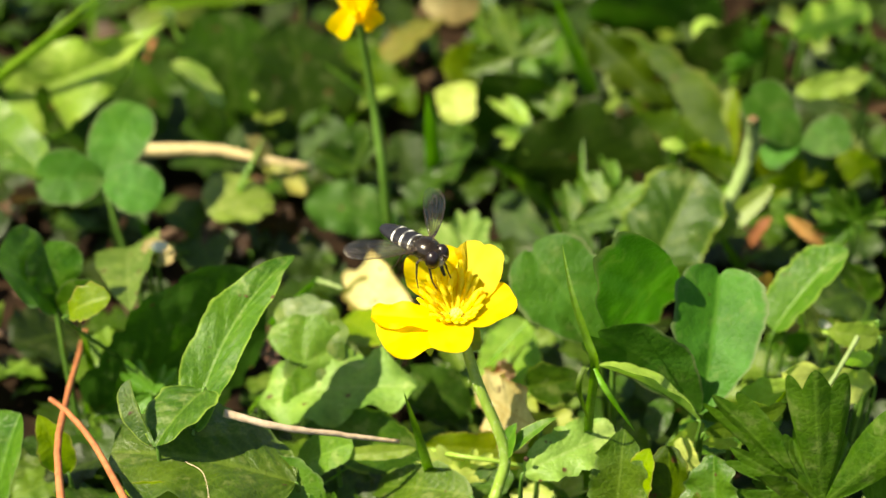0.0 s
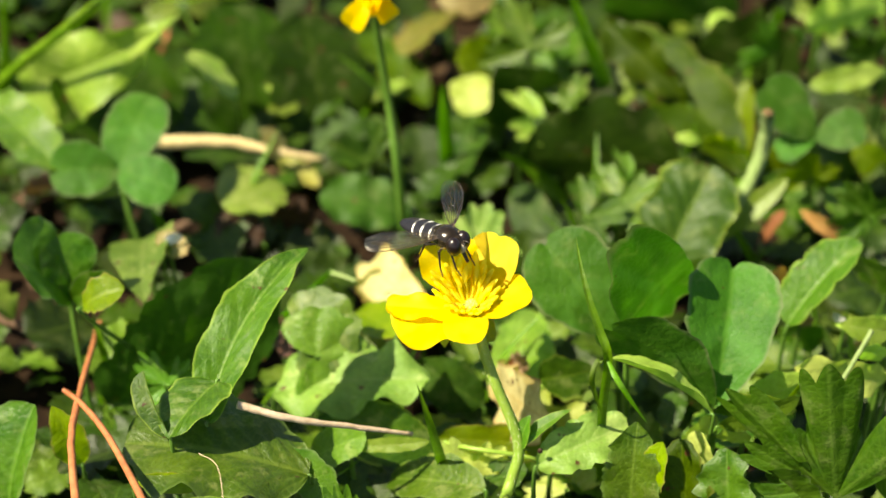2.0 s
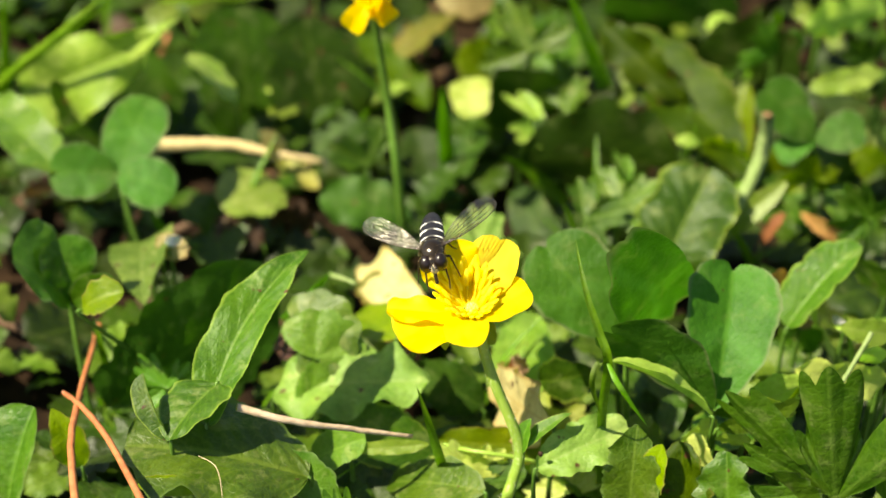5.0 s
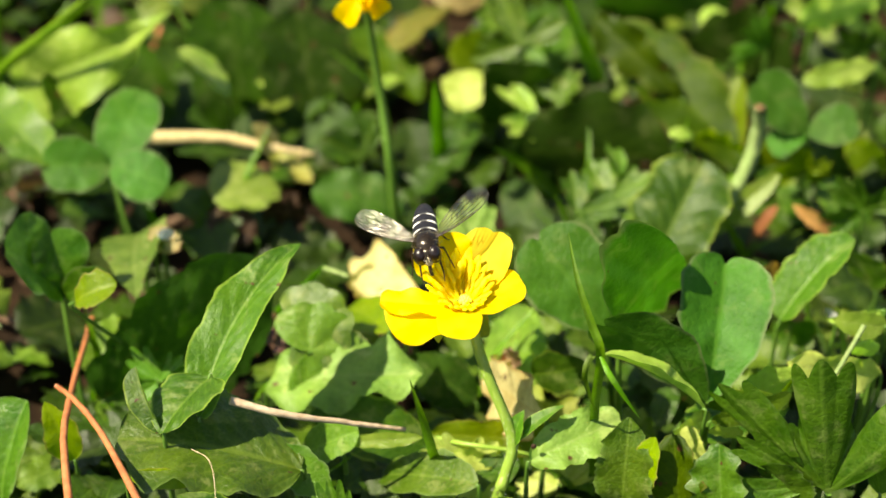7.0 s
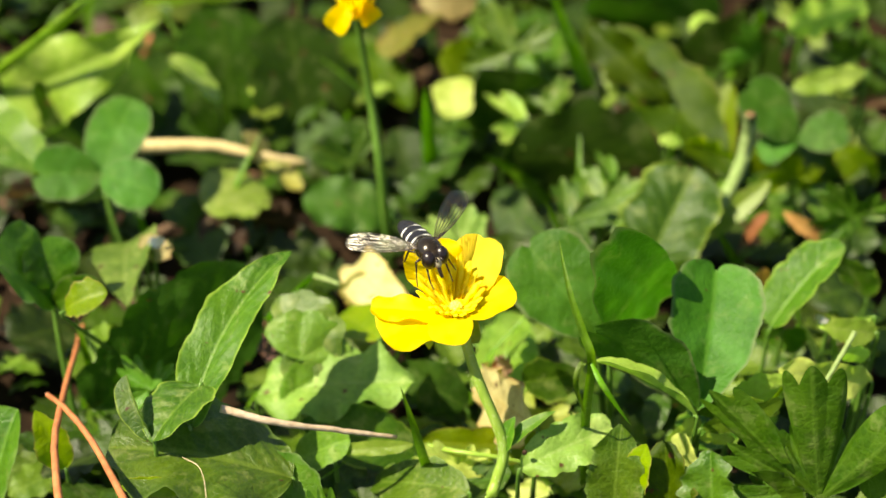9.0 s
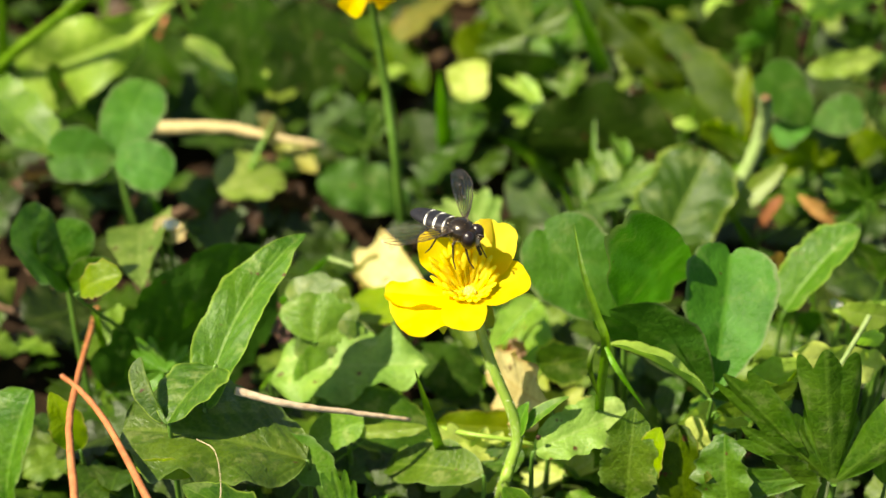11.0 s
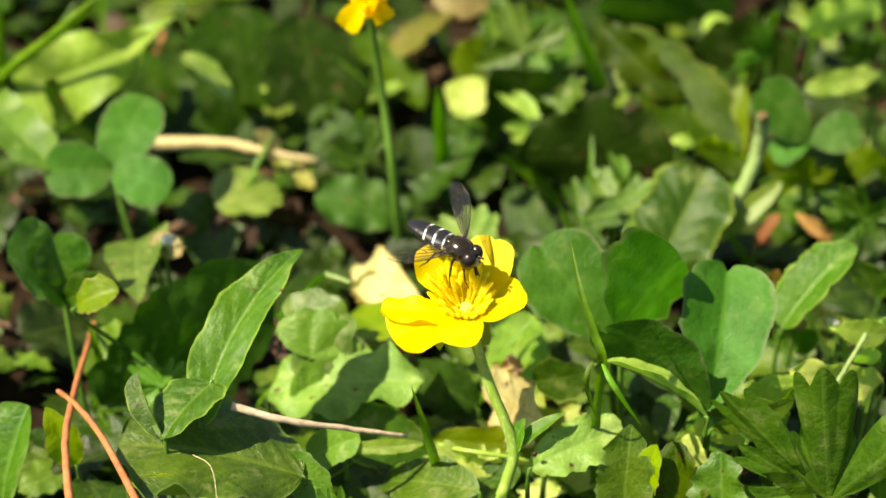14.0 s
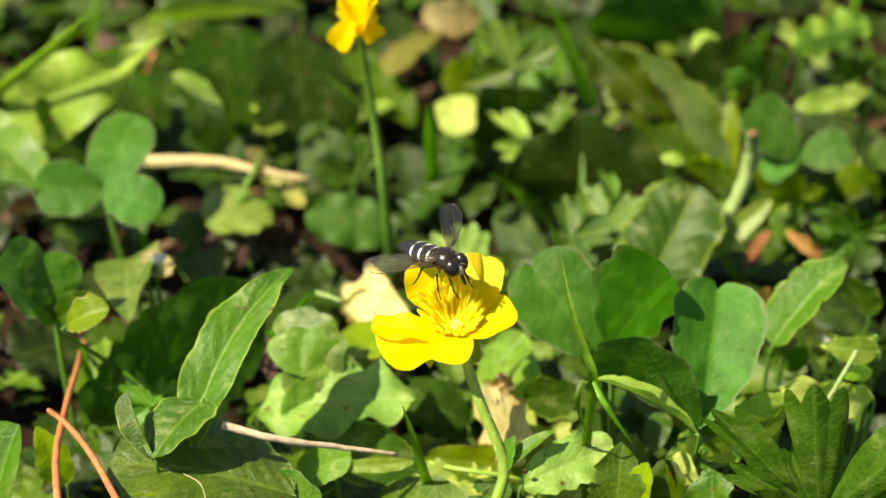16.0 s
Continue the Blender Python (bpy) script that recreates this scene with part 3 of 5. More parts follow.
def build_far_buttercup():
    foot = (-8.9, 70.7, -2.0)
    root = thing("buttercup", foot, "smaller half-open yellow buttercup on a thin upright stem", "flower", "buttercups")
    c = (-14.2, 66.3, 57.0)
    part("stem", tube(bmesh.new(), [V(c), V((-13.9, 68.5, 54.0)), V((-12.2, 70.0, 38.0)), V((-10.7, 66.6, 26.0)), V((-9.8, 67.1, 13.0)), V(foot)], 0.0005, sides=10, n=36, end=0.0010), STALK, root)
    pets = (((-14.8, 64.9, 61.0), (-18.0, 64.5, 56.0), (-14.4, 63.9, 58.0)),
            ((-13.3, 64.9, 61.0), (-11.4, 65.3, 57.0), (-10.5, 65.9, 59.0)),
            ((-14.2, 65.5, 58.0), (-16.6, 68.4, 66.0), (-18.1, 64.9, 64.0)),
            ((-14.2, 65.5, 58.0), (-11.5, 68.4, 66.0), (-10.0, 64.6, 64.0)),
            ((-14.2, 65.5, 58.0), (-13.9, 66.6, 68.0), (-11.6, 65.0, 65.0)))
    for i, (b, t, s) in enumerate(pets):
        part("petal", blade(b, t, s, shape=(0.5, 0.3), fold=0.3, arch=0.12, seed=i + 9, nu=14, nv=5), PETAL, root)
    stamens(root, (c[0], c[1], c[2] + 0.5), 18, 0.5, 3.6, 0.8, seed=8)
    return root


buttercup = build_buttercup()
build_far_buttercup()


# ---- the fly ----
def fly_materials():
    m, nt, out = nodes_of("banded_abdomen")
    uv = node(nt, "SeparateXYZ", Vector=node(nt, "UVMap").outputs[0])
    u, v = uv.outputs[0], uv.outputs[1]
    s = calc(nt, "ABSOLUTE", calc(nt, "MULTIPLY_ADD", v, 2.0, -1.0))
    bars = None
    for at, wide in ((0.13, 0.012), (0.33, 0.019), (0.54, 0.015)):
        d = calc(nt, "ABSOLUTE", calc(nt, "SUBTRACT", calc(nt, "ADD", u, calc(nt, "MULTIPLY", s, 0.14)), at + 0.04))
        one = smooth(nt, d, wide + 0.012, wide - 0.008)
        bars = one if bars is None else calc(nt, "MAXIMUM", bars, one)
    bars = calc(nt, "MULTIPLY", bars, calc(nt, "MULTIPLY", smooth(nt, s, 0.05, 0.17, 0.1, 1.0), smooth(nt, s, 0.6, 0.46)))
    a = texture(nt, 2600.0, 4.0)
    c = blend(nt, bars, blend(nt, a, (0.006, 0.006, 0.009), (0.02, 0.019, 0.022)), (0.60, 0.59, 0.54))
    surface(nt, out, c, 0.38, 0.16, a, 0.00008, 0.4)
    eye = plain_material("dark_red_brown_eye", (0.005, 0.0025, 0.002), (0.011, 0.005, 0.0035), 2500.0, 0.32, 0.5, 0.1)
    bronze = plain_material("bronze_black_thorax", (0.012, 0.008, 0.004), (0.030, 0.019, 0.008), 2200.0, 0.2, 0.7, 0.1, None, 0.0, 0.45)
    leg = plain_material("black_brown_leg", (0.010, 0.007, 0.005), (0.028, 0.017, 0.010), 2500.0, 0.4)
    dust = plain_material("pale_dusted_face", (0.25, 0.21, 0.13), (0.42, 0.36, 0.24), 2500.0, 0.6)
    fur = plain_material("golden_brown_fur", (0.10, 0.075, 0.03), (0.20, 0.15, 0.07), 2500.0, 0.6)
    w, nt, out = nodes_of("smoky_clear_wing")
    wuv = node(nt, "Mapping", Vector=node(nt, "UVMap").outputs[0], Scale=(4.5, 8.0, 1.0))
    ripple = node(nt, "TexNoise", Vector=wuv.outputs[0], Scale=1.0, Detail=2.0).outputs["Fac"]
    b = node(nt, "Bump", Height=ripple, Strength=0.55, Distance=0.0005)
    gl = node(nt, "BsdfAnisotropic", Color=(1.0, 0.94, 0.82, 1), Roughness=0.3, Normal=b.outputs[0])
    tr = node(nt, "BsdfTransparent", Color=(0.93, 0.89, 0.78, 1))
    haze = node(nt, "BsdfTranslucent", Color=(0.5, 0.45, 0.36, 1))
    hz = node(nt, "MixShader", i0=0.06, i1=tr.outputs[0], i2=haze.outputs[0])
    mx = node(nt, "MixShader", i0=0.085, i1=hz.outputs[0], i2=gl.outputs[0])
    nt.links.new(mx.outputs[0], out.inputs["Surface"])
    vein = plain_material("brown_wing_vein", (0.018, 0.011, 0.006), (0.05, 0.032, 0.018), 2500.0, 0.25, 0.8)
    return m, eye, bronze, leg, dust, fur, w, vein


def lathe(stations, sides=20, flat=0.8):
    """A body along y: (y, radius, z) stations, flattened; u runs along it, v round it with 0.5 on the back."""
    bm = bmesh.new()
    uvl = bm.loops.layers.uv.verify()
    rows = []
    for i, (y, r, z) in enumerate(stations):
        row = []
        for k in range(sides + 1):
            a = -math.pi / 2 + k / sides * math.tau
            row.append((bm.verts.new(V((r * math.cos(a), y, z + flat * r * math.sin(a)))), i / (len(stations) - 1), k / sides))
        rows.append(row)
    for a, b in zip(rows, rows[1:]):
        for k in range(sides):
            quad = (a[k], a[k + 1], b[k + 1], b[k])
            f = bm.faces.new([x[0] for x in quad])
            for lp, x in zip(f.loops, quad):
                lp[uvl].uv = (x[1], x[2])
    bmesh.ops.remove_doubles(bm, verts=bm.verts, dist=1e-7)
    return bm


def build_fly():
    banded, eye, bronze, leg, dust, fur, membrane, vein = fly_materials()
    fly = thing("hoverfly", (0, 0, 0), "small black hoverfly with pale bars feeding on a yellow buttercup", "insect")
    st = []
    for i in range(27):
        t = i / 26
        r = 1.66 * min(1.0, 0.78 + 1.6 * t) * max(0.0, 1 - t ** 3.2) ** 0.55 + 0.03
        ring = 1 - 0.035 * (abs(((t * 5.0) % 1) - 0.5) < 0.07)
        st.append((-0.75 - 7.0 * t, r * ring, 0.05 - 0.35 * t * t))
    part("abdomen", lathe(st, 24, 0.55), banded, fly)
    th = [(2.1, 0.05, 0), (2.05, 0.75, 0), (1.8, 1.25, 0.05), (1.25, 1.6, 0.1), (0.5, 1.74, 0.15), (-0.3, 1.68, 0.15), (-0.95, 1.4, 0.15), (-1.35, 0.9, 0.1), (-1.5, 0.05, 0.1)]
    part("thorax", lathe(th, 20, 0.9), bronze, fly)
    bm, rng = bmesh.new(), random.Random(21)
    for i in range(130):
        a, k = rng.uniform(-0.5, math.pi + 0.5), rng.uniform(-1.2, 1.9)
        r = 1.72 * math.sqrt(max(0.05, 1 - ((k - 0.25) / 2.0) ** 2))
        o = Vector((math.cos(a), 0.0, 0.9 * math.sin(a)))
        q = Vector((r * o.x, k, 0.12 + r * o.z))
        tip = q + (o + Vector((rng.uniform(-0.4, 0.4), rng.uniform(-0.7, 0.2), rng.uniform(-0.3, 0.3)))) * rng.uniform(0.25, 0.6)
        bm.faces.new([bm.verts.new(V(q + Vector((0, 0.02, 0)))), bm.verts.new(V(q - Vector((0, 0.02, 0)))), bm.verts.new(V(tip))])
    part("fur", bm, fur, fly, "short golden-grey hairs on the thorax")
    part("scutellum", ball(bmesh.new(), V((0, -1.2, 0.9)), 0.00085, 0.0005, 0.00034), bronze, fly, "shiny brown-black scutellum")
    head = part("head", ball(bmesh.new(), V((0, 2.1, -0.2)), 0.0014, 0.0008, 0.0012, None, 18, 12), bronze, fly)
    for s in (-1, 1):
        part("eye", ball(bmesh.new(), V((0.93 * s, 2.15, -0.15)), 0.00095, 0.00100, 0.00132, Matrix.Rotation(0.25 * s, 4, "Z"), 20, 14), eye, head, "large dark red-brown compound eye")
        part("antenna", tube(bmesh.new(), [V((0.16 * s, 2.75, 0.3)), V((0.3 * s, 3.3, 0.4)), V((0.42 * s, 3.65, 0.15))], 0.00011, sides=6, n=6, end=0.00016), leg, head)
    part("face", ball(bmesh.new(), V((0, 2.65, -0.6)), 0.0006, 0.0006, 0.0009, None, 12, 9), dust, head, "pale dusted face")
    part("proboscis", tube(bmesh.new(), [V((0, 2.75, -0.9)), V((0.05, 3.1, -1.8)), V((0.0, 3.4, -2.6))], 0.00028, sides=8, n=8, end=0.00022), leg, head)
    for s in (-1, 1):
        base = Vector((1.0 * s, 0.25, 0.75))
        d = Vector((0.76 * s, -0.62, 0.10)).normalized()
        back = Vector((-0.62 * s, -0.74, 0.33))
        back = (back - d * back.dot(d)).normalized()
        length, half, p, q, arch = 9.9, 1.5, 0.85, 0.36, 0.02
        up = d.cross(back).normalized()
        up = up if up.z > 0 else -up
        wing = part("wing", blade(base, base + d * length, base + d * 5 + back * half, shape=(p, q), fold=0.04, arch=arch, wave=0.03, waves=2.5, rag=0.02, nu=30, nv=7, seed=3), membrane, fly, "clear smoky wing with dark veins")
        top = (p / (p + q)) ** p * (q / (p + q)) ** q

        def on_wing(u, v):
            return V(base + d * (length * u) + back * (half * u ** p * (1 - u) ** q / top * v) + up * (arch * length * 4 * u * (1 - u) + 0.05))

        for v0, v1, end, thick in ((-0.98, -0.98, 0.985, 0.085), (0.97, 0.97, 0.985, 0.03), (-0.72, -0.86, 0.70, 0.055), (-0.55, -0.62, 0.93, 0.055), (-0.30, -0.22, 0.95, 0.05), (0.02, 0.18, 0.90, 0.05), (0.35, 0.55, 0.78, 0.045), (0.65, 0.90, 0.52, 0.045)):
            pts = [on_wing(0.02 + (end - 0.02) * k / 6, v0 + (v1 - v0) * k / 6) for k in range(7)]
            part("vein", tube(bmesh.new(), pts, 1.2 * thick * MM, sides=5, n=14, end=0.6 * thick * MM), vein, wing)
        for u, a, c in ((0.42, -0.27, 0.08), (0.66, 0.10, 0.47), (0.80, -0.24, 0.14), (0.36, 0.10, 0.42)):
            part("vein", tube(bmesh.new(), [on_wing(u, a), on_wing(u + 0.05, c)], 0.00006, sides=4, n=3), vein, wing)
        part("haltere", ball(bmesh.new(), V((1.3 * s, -1.25, 0.2)), 0.00022, 0.00022, 0.0002), dust, fly, "pale haltere")
        for a, b, c, e in (((0.6, 1.2, -0.9), (1.5, 1.9, -1.3), (1.7, 2.6, -3.4), (1.6, 3.3, -4.4)),
                           ((0.8, 0.1, -1.0), (2.4, 0.5, -1.0), (2.9, 0.8, -3.2), (3.3, 1.4, -4.4)),
                           ((0.8, -0.9, -1.0), (2.1, -2.1, -0.9), (2.7, -2.9, -3.0), (3.0, -3.6, -4.0))):
            m = lambda p: V((p[0] * 0.86 * s, p[1], p[2] * 0.93))
            bm = tube(bmesh.new(), [m(a), m(a).lerp(m(b), 0.5), m(b)], 0.0002, sides=6, n=5, end=0.00017)
            tube(bm, [m(b), m(b).lerp(m(c), 0.5), m(c)], 0.00016, sides=6, n=5, end=0.00011)
            tube(bm, [m(c), m(c).lerp(m(e), 0.5), m(e)], 0.0001, sides=6, n=5, end=0.00007)
            part("leg", bm, leg, fly)
    fly.scale = (1.06, 1.06, 1.06)
    return fly


hoverfly = build_fly()

# ---- leaves round the flower ----
BARK = plain_material("brown_bark", (0.06, 0.035, 0.02), (0.15, 0.09, 0.055), 900.0, 0.8, 0.2, 0.9)
SCRAP = leaf_material("pinkish_brown_scrap", (0.20, 0.11, 0.075), (0.36, 0.22, 0.16), (0.30, 0.18, 0.12), 0.6, 0.15, 4.0, 0.3, 0.4)
RUST_LEAF = leaf_material("dry_orange_leaf", (0.315, 0.135, 0.0525), (0.435, 0.225, 0.0975), (0.40, 0.20, 0.09), 0.6, 0.25, 5.0, 0.3, 0.4)
leaf((-36.0, -7.8, 38.0), (-22.7, 16.2, 50.0), (-26.8, 0.1, 43.0), BROAD, "long green lance-shaped leaf standing up, its edges wavy", fold=0.42, arch=0.05, wave=0.08, bend=-0.07, shape=(0.5, 0.75), rag=0.12, quilt=0.06, ribs=7.0, nu=70, nv=10)
leaf((-34.6, -5.0, 43.0), (-40.6, -14.0, 41.0), (-40.1, -4.0, 41.0), BROAD, "short heart-shaped green leaf folded over, sunlit", fold=0.22, shape=(0.3, 0.6), rag=0.06, quilt=0.06, ribs=5.0, nu=50, nv=9)
leaf((-40.6, -12.9, 40.0), (-44.6, -5.8, 46.0), (-41.8, -8.8, 45.0), BROAD, "narrow folded green leaf with dark edge", fold=0.9, shape=(0.5, 0.35), rag=0.05, nu=30)
leaf((-21.7, -13.3, 33.0), (-47.4, -11.0, 37.0), (-34.4, -1.8, 35.0), FRESH, "broad dark green leaf with brown specks", fold=0.12, wave=0.06, shape=(0.5, 0.4), quilt=0.05, ribs=9.0, nu=70, nv=10)
cut_leaf((-15.3, -27.4, 34.0), (-17.3, -22.7, 42.0), (-11.7, -25.4, 38.0), "dark green finely toothed leaf", CUT, teeth=5, cleft=0.35, spread=100.0)
leaf((-26.3, -28.9, 34.0), (-37.6, -24.7, 40.0), (-33.4, -30.9, 38.0), BROAD, "green leaf low in front")
leaf((14.7, -21.8, 26.0), (5.9, -19.1, 34.0), (12.9, -21.2, 34.0), BROAD, "green leaf at the foot of the flowers")
leaf((-45.1, -18.0, 37.0), (-35.0, -17.9, 36.0), (-40.0, -17.2, 38.0), LIME, "small yellow-green leaf lying over others")
leaf((-66.8, -7.1, 18.0), (-62.3, 0.7, 33.0), (-59.5, -6.3, 28.0), CUT, "upright green leaf, half in sun", fold=0.55, shape=(0.5, 0.35), quilt=0.07, nu=50, nv=8)
leaf((-55.5, -4.4, 26.0), (-59.0, -2.6, 36.0), (-55.1, -2.3, 32.0), LIME, "yellow-green leaf among rusty needles", fold=0.2)
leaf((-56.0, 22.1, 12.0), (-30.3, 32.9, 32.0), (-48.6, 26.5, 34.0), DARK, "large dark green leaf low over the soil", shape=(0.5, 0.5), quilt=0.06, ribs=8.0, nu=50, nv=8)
clover((-61.2, 27.3, 30.0), [((-68.4, 23.9, 42.0), (-65.1, 17.2, 37.0)), ((-62.5, 31.1, 40.0), (-58.0, 31.9, 34.0)), ((-52.0, 22.0, 38.0), (-57.4, 23.8, 30.0))], "clover leaf with folded grey-green leaflets", mat=CUT, fold=0.35, lean=(3.0, -6.0))
leaf((-56.1, 13.2, 41.0), (-49.5, 12.7, 45.0), (-53.6, 15.4, 44.0), LIME, "curled yellow-green leaf edge beside the clover", shape=(0.7, 0.5), fold=0.4, arch=0.12, lean=(12.0, 24.0))
leaf((-52.2, 49.2, 24.0), (-49.8, 28.4, 28.0), (-45.9, 43.2, 27.0), MID_PALE, "heart-shaped pale green leaf with dry corner", shape=(0.17, 0.9), fold=0.3, rag=0.1)
leaf((-29.0, 16.9, 20.0), (-4.9, 13.4, 26.0), (-18.0, 9.2, 21.0), MID_PALE, "broad pale green leaf under the flower", shape=(0.5, 0.5), wave=0.16, rag=0.25, quilt=0.07, nu=50, nv=8)
cut_leaf((-22.2, 17.6, 27.0), (-14.6, 19.1, 28.0), (-17.0, 15.3, 23.0), "rounded scalloped sunlit green leaf", FRESH, lobes=1, teeth=9, cleft=0.1, spread=165.0, ragged=0.05, cup=-0.1)
cut_leaf((-22.7, 20.8, 29.0), (-15.7, 20.7, 31.0), (-18.3, 17.4, 27.0), "small rounded scalloped green leaf", FRESH, lobes=1, teeth=7, cleft=0.1, spread=160.0, ragged=0.05, cup=-0.12)
leaf((-10.2, 24.4, 25.0), (-17.3, 39.7, 16.0), (-11.8, 36.6, 20.0), LIME, "yellowing leaf under the flower", shape=(0.4, 0.5))
leaf((-6.1, 36.6, 18.0), (-15.1, 53.5, 15.0), (-9.8, 51.4, 18.0), CREAM, "dead cream-coloured leaf with brown edge", name="dead_leaf", shape=(0.45, 0.35), wave=0.22, waves=2.2, fold=0.35, rag=0.06, arch=0.1)
leaf((-4.5, 8.2, 16.0), (-22.0, 8.9, 22.0), (-13.9, 13.2, 22.0), BROAD, "dark green leaf in shade under the twig")
leaf((-16.0, -0.7, 26.0), (-4.8, -1.8, 28.0), (-10.1, -1.9, 26.0), PALE, "narrow pale green leaf beside the stem", shape=(0.5, 0.6))
leaf((-22.6, 2.5, 20.0), (-14.1, -0.6, 28.0), (-18.6, 3.1, 26.0), FRESH, "small green leaf in patchy sun", shape=(0.4, 0.4))
leaf((3.2, -10.3, 27.0), (-11.2, 0.9, 17.0), (-4.3, -0.1, 22.0), FRESH, "green leaf at the foot of the flower stem", shape=(0.5, 0.6), fold=0.25)
leaf((-17.8, -14.8, 30.0), (-25.9, -8.8, 34.0), (-19.4, -11.0, 34.0), CUT, "low green leaf with a pale edge")
leaf((13.4, 0.3, 30.0), (5.7, 19.9, 20.0), (7.4, 11.9, 18.0), CREAM, "dead tan leaf behind the stem", name="dead_leaf", shape=(0.4, 0.4), wave=0.15)
leaf((7.8, 23.8, 16.0), (9.0, 21.8, 24.0), (9.4, 22.5, 20.0), RUST_LEAF, "small brown dry scrap of leaf", name="dead_leaf")
leaf((6.2, 26.8, 8.0), (12.6, 40.0, 16.0), (4.3, 32.5, 14.0), PALE, "pale green leaf behind the flower stem", shape=(0.5, 0.5))
leaf((3.7, 22.1, 12.0), (-7.1, 26.3, 18.0), (1.0, 25.6, 18.0), DARK, "shaded green leaf below the flower")
leaf((12.4, 19.6, 20.0), (21.0, 18.0, 24.0), (15.8, 19.7, 26.0), BROAD, "green leaf beside the grass blade")
leaf((1.0, 16.6, 8.0), (-7.1, 19.6, 12.0), (-1.7, 19.6, 12.0), PALE, "low green leaf by the stem")
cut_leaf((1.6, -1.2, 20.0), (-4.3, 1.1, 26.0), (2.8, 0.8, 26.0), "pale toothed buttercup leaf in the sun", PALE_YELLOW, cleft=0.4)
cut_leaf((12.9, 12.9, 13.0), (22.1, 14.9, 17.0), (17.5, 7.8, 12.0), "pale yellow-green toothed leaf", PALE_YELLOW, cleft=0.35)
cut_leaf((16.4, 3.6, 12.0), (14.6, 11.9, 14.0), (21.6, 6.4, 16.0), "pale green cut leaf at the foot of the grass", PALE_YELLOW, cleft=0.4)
leaf((10.5, -11.4, 33.0), (23.7, -5.3, 35.0), (16.2, -5.1, 36.0), MID_PALE, "broad pale yellow-green leaf in full sun", shape=(0.5, 0.4), fold=0.2, wave=0.14, rag=0.2, quilt=0.05, nu=40, nv=8)
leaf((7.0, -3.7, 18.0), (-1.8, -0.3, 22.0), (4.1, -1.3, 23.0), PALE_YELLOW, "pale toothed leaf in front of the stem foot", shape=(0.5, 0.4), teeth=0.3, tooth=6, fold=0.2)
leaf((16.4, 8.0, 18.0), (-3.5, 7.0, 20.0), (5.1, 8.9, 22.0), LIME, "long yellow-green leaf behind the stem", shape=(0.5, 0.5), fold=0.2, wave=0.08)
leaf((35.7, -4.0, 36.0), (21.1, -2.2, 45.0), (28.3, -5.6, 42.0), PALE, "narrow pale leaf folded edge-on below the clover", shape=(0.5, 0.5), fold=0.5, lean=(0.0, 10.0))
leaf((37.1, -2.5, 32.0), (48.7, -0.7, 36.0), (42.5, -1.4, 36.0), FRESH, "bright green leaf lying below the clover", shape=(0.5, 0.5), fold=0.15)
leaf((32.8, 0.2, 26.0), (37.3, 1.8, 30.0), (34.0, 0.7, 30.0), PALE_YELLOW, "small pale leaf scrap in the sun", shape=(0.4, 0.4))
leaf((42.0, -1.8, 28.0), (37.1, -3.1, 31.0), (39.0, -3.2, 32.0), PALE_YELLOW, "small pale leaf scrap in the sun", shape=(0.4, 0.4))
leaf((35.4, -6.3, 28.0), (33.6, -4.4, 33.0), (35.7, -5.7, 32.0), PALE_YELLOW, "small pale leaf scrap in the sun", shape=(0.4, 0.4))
leaf((24.0, -12.0, 24.0), (24.6, -8.7, 39.0), (28.4, -10.9, 33.0), FRESH, "upright grey-green leaf with sunlit edge", fold=0.35, teeth=0.12, tooth=9, wave=0.06, shape=(0.55, 0.6))
leaf((32.6, -13.7, 24.0), (31.0, -9.1, 36.0), (35.5, -12.4, 32.0), OLIVE, "dark green toothed leaf in shade", fold=0.35, teeth=0.2, tooth=6, wave=0.08, quilt=0.07, nu=40, nv=7, shape=(0.5, 0.5))
leaf((38.2, -16.6, 26.0), (37.0, -11.9, 37.0), (41.2, -15.5, 33.0), CUT, "dark green toothed leaf with pale midrib", fold=0.3, teeth=0.2, tooth=6, wave=0.08, quilt=0.07, nu=40, nv=7, shape=(0.5, 0.5))
leaf((26.4, -11.9, 28.0), (28.0, -11.6, 38.0), (29.2, -13.2, 34.0), LIME, "yellow-edged green leaf among low leaves", shape=(0.5, 0.6))
cut_leaf((52.4, -15.8, 31.0), (48.5, -14.8, 56.0), (57.5, -17.5, 44.0), "large dark green deeply cut buttercup leaf", CUT, lobes=3, teeth=3, cleft=0.52, spread=56.0, ragged=0.08, cup=0.06, na=160, blunt=5.0)
cut_leaf((51.2, -15.1, 32.0), (38.9, -13.5, 40.0), (46.6, -13.5, 40.0), "dark green cut leaf near the ground", CUT, lobes=3, teeth=3, cleft=0.5, spread=60.0, ragged=0.09, cup=0.03, na=140, blunt=5.0)
leaf((49.2, -16.2, 28.0), (42.9, -15.1, 36.0), (47.0, -17.0, 36.0), CUT, "small dark green toothed leaf", fold=0.25, teeth=0.25, tooth=5, nu=40, nv=7, shape=(0.5, 0.5))
leaf((59.9, -14.8, 30.0), (56.5, -12.5, 40.0), (59.8, -15.9, 38.0), CUT, "dark green leaf at the edge of the patch")
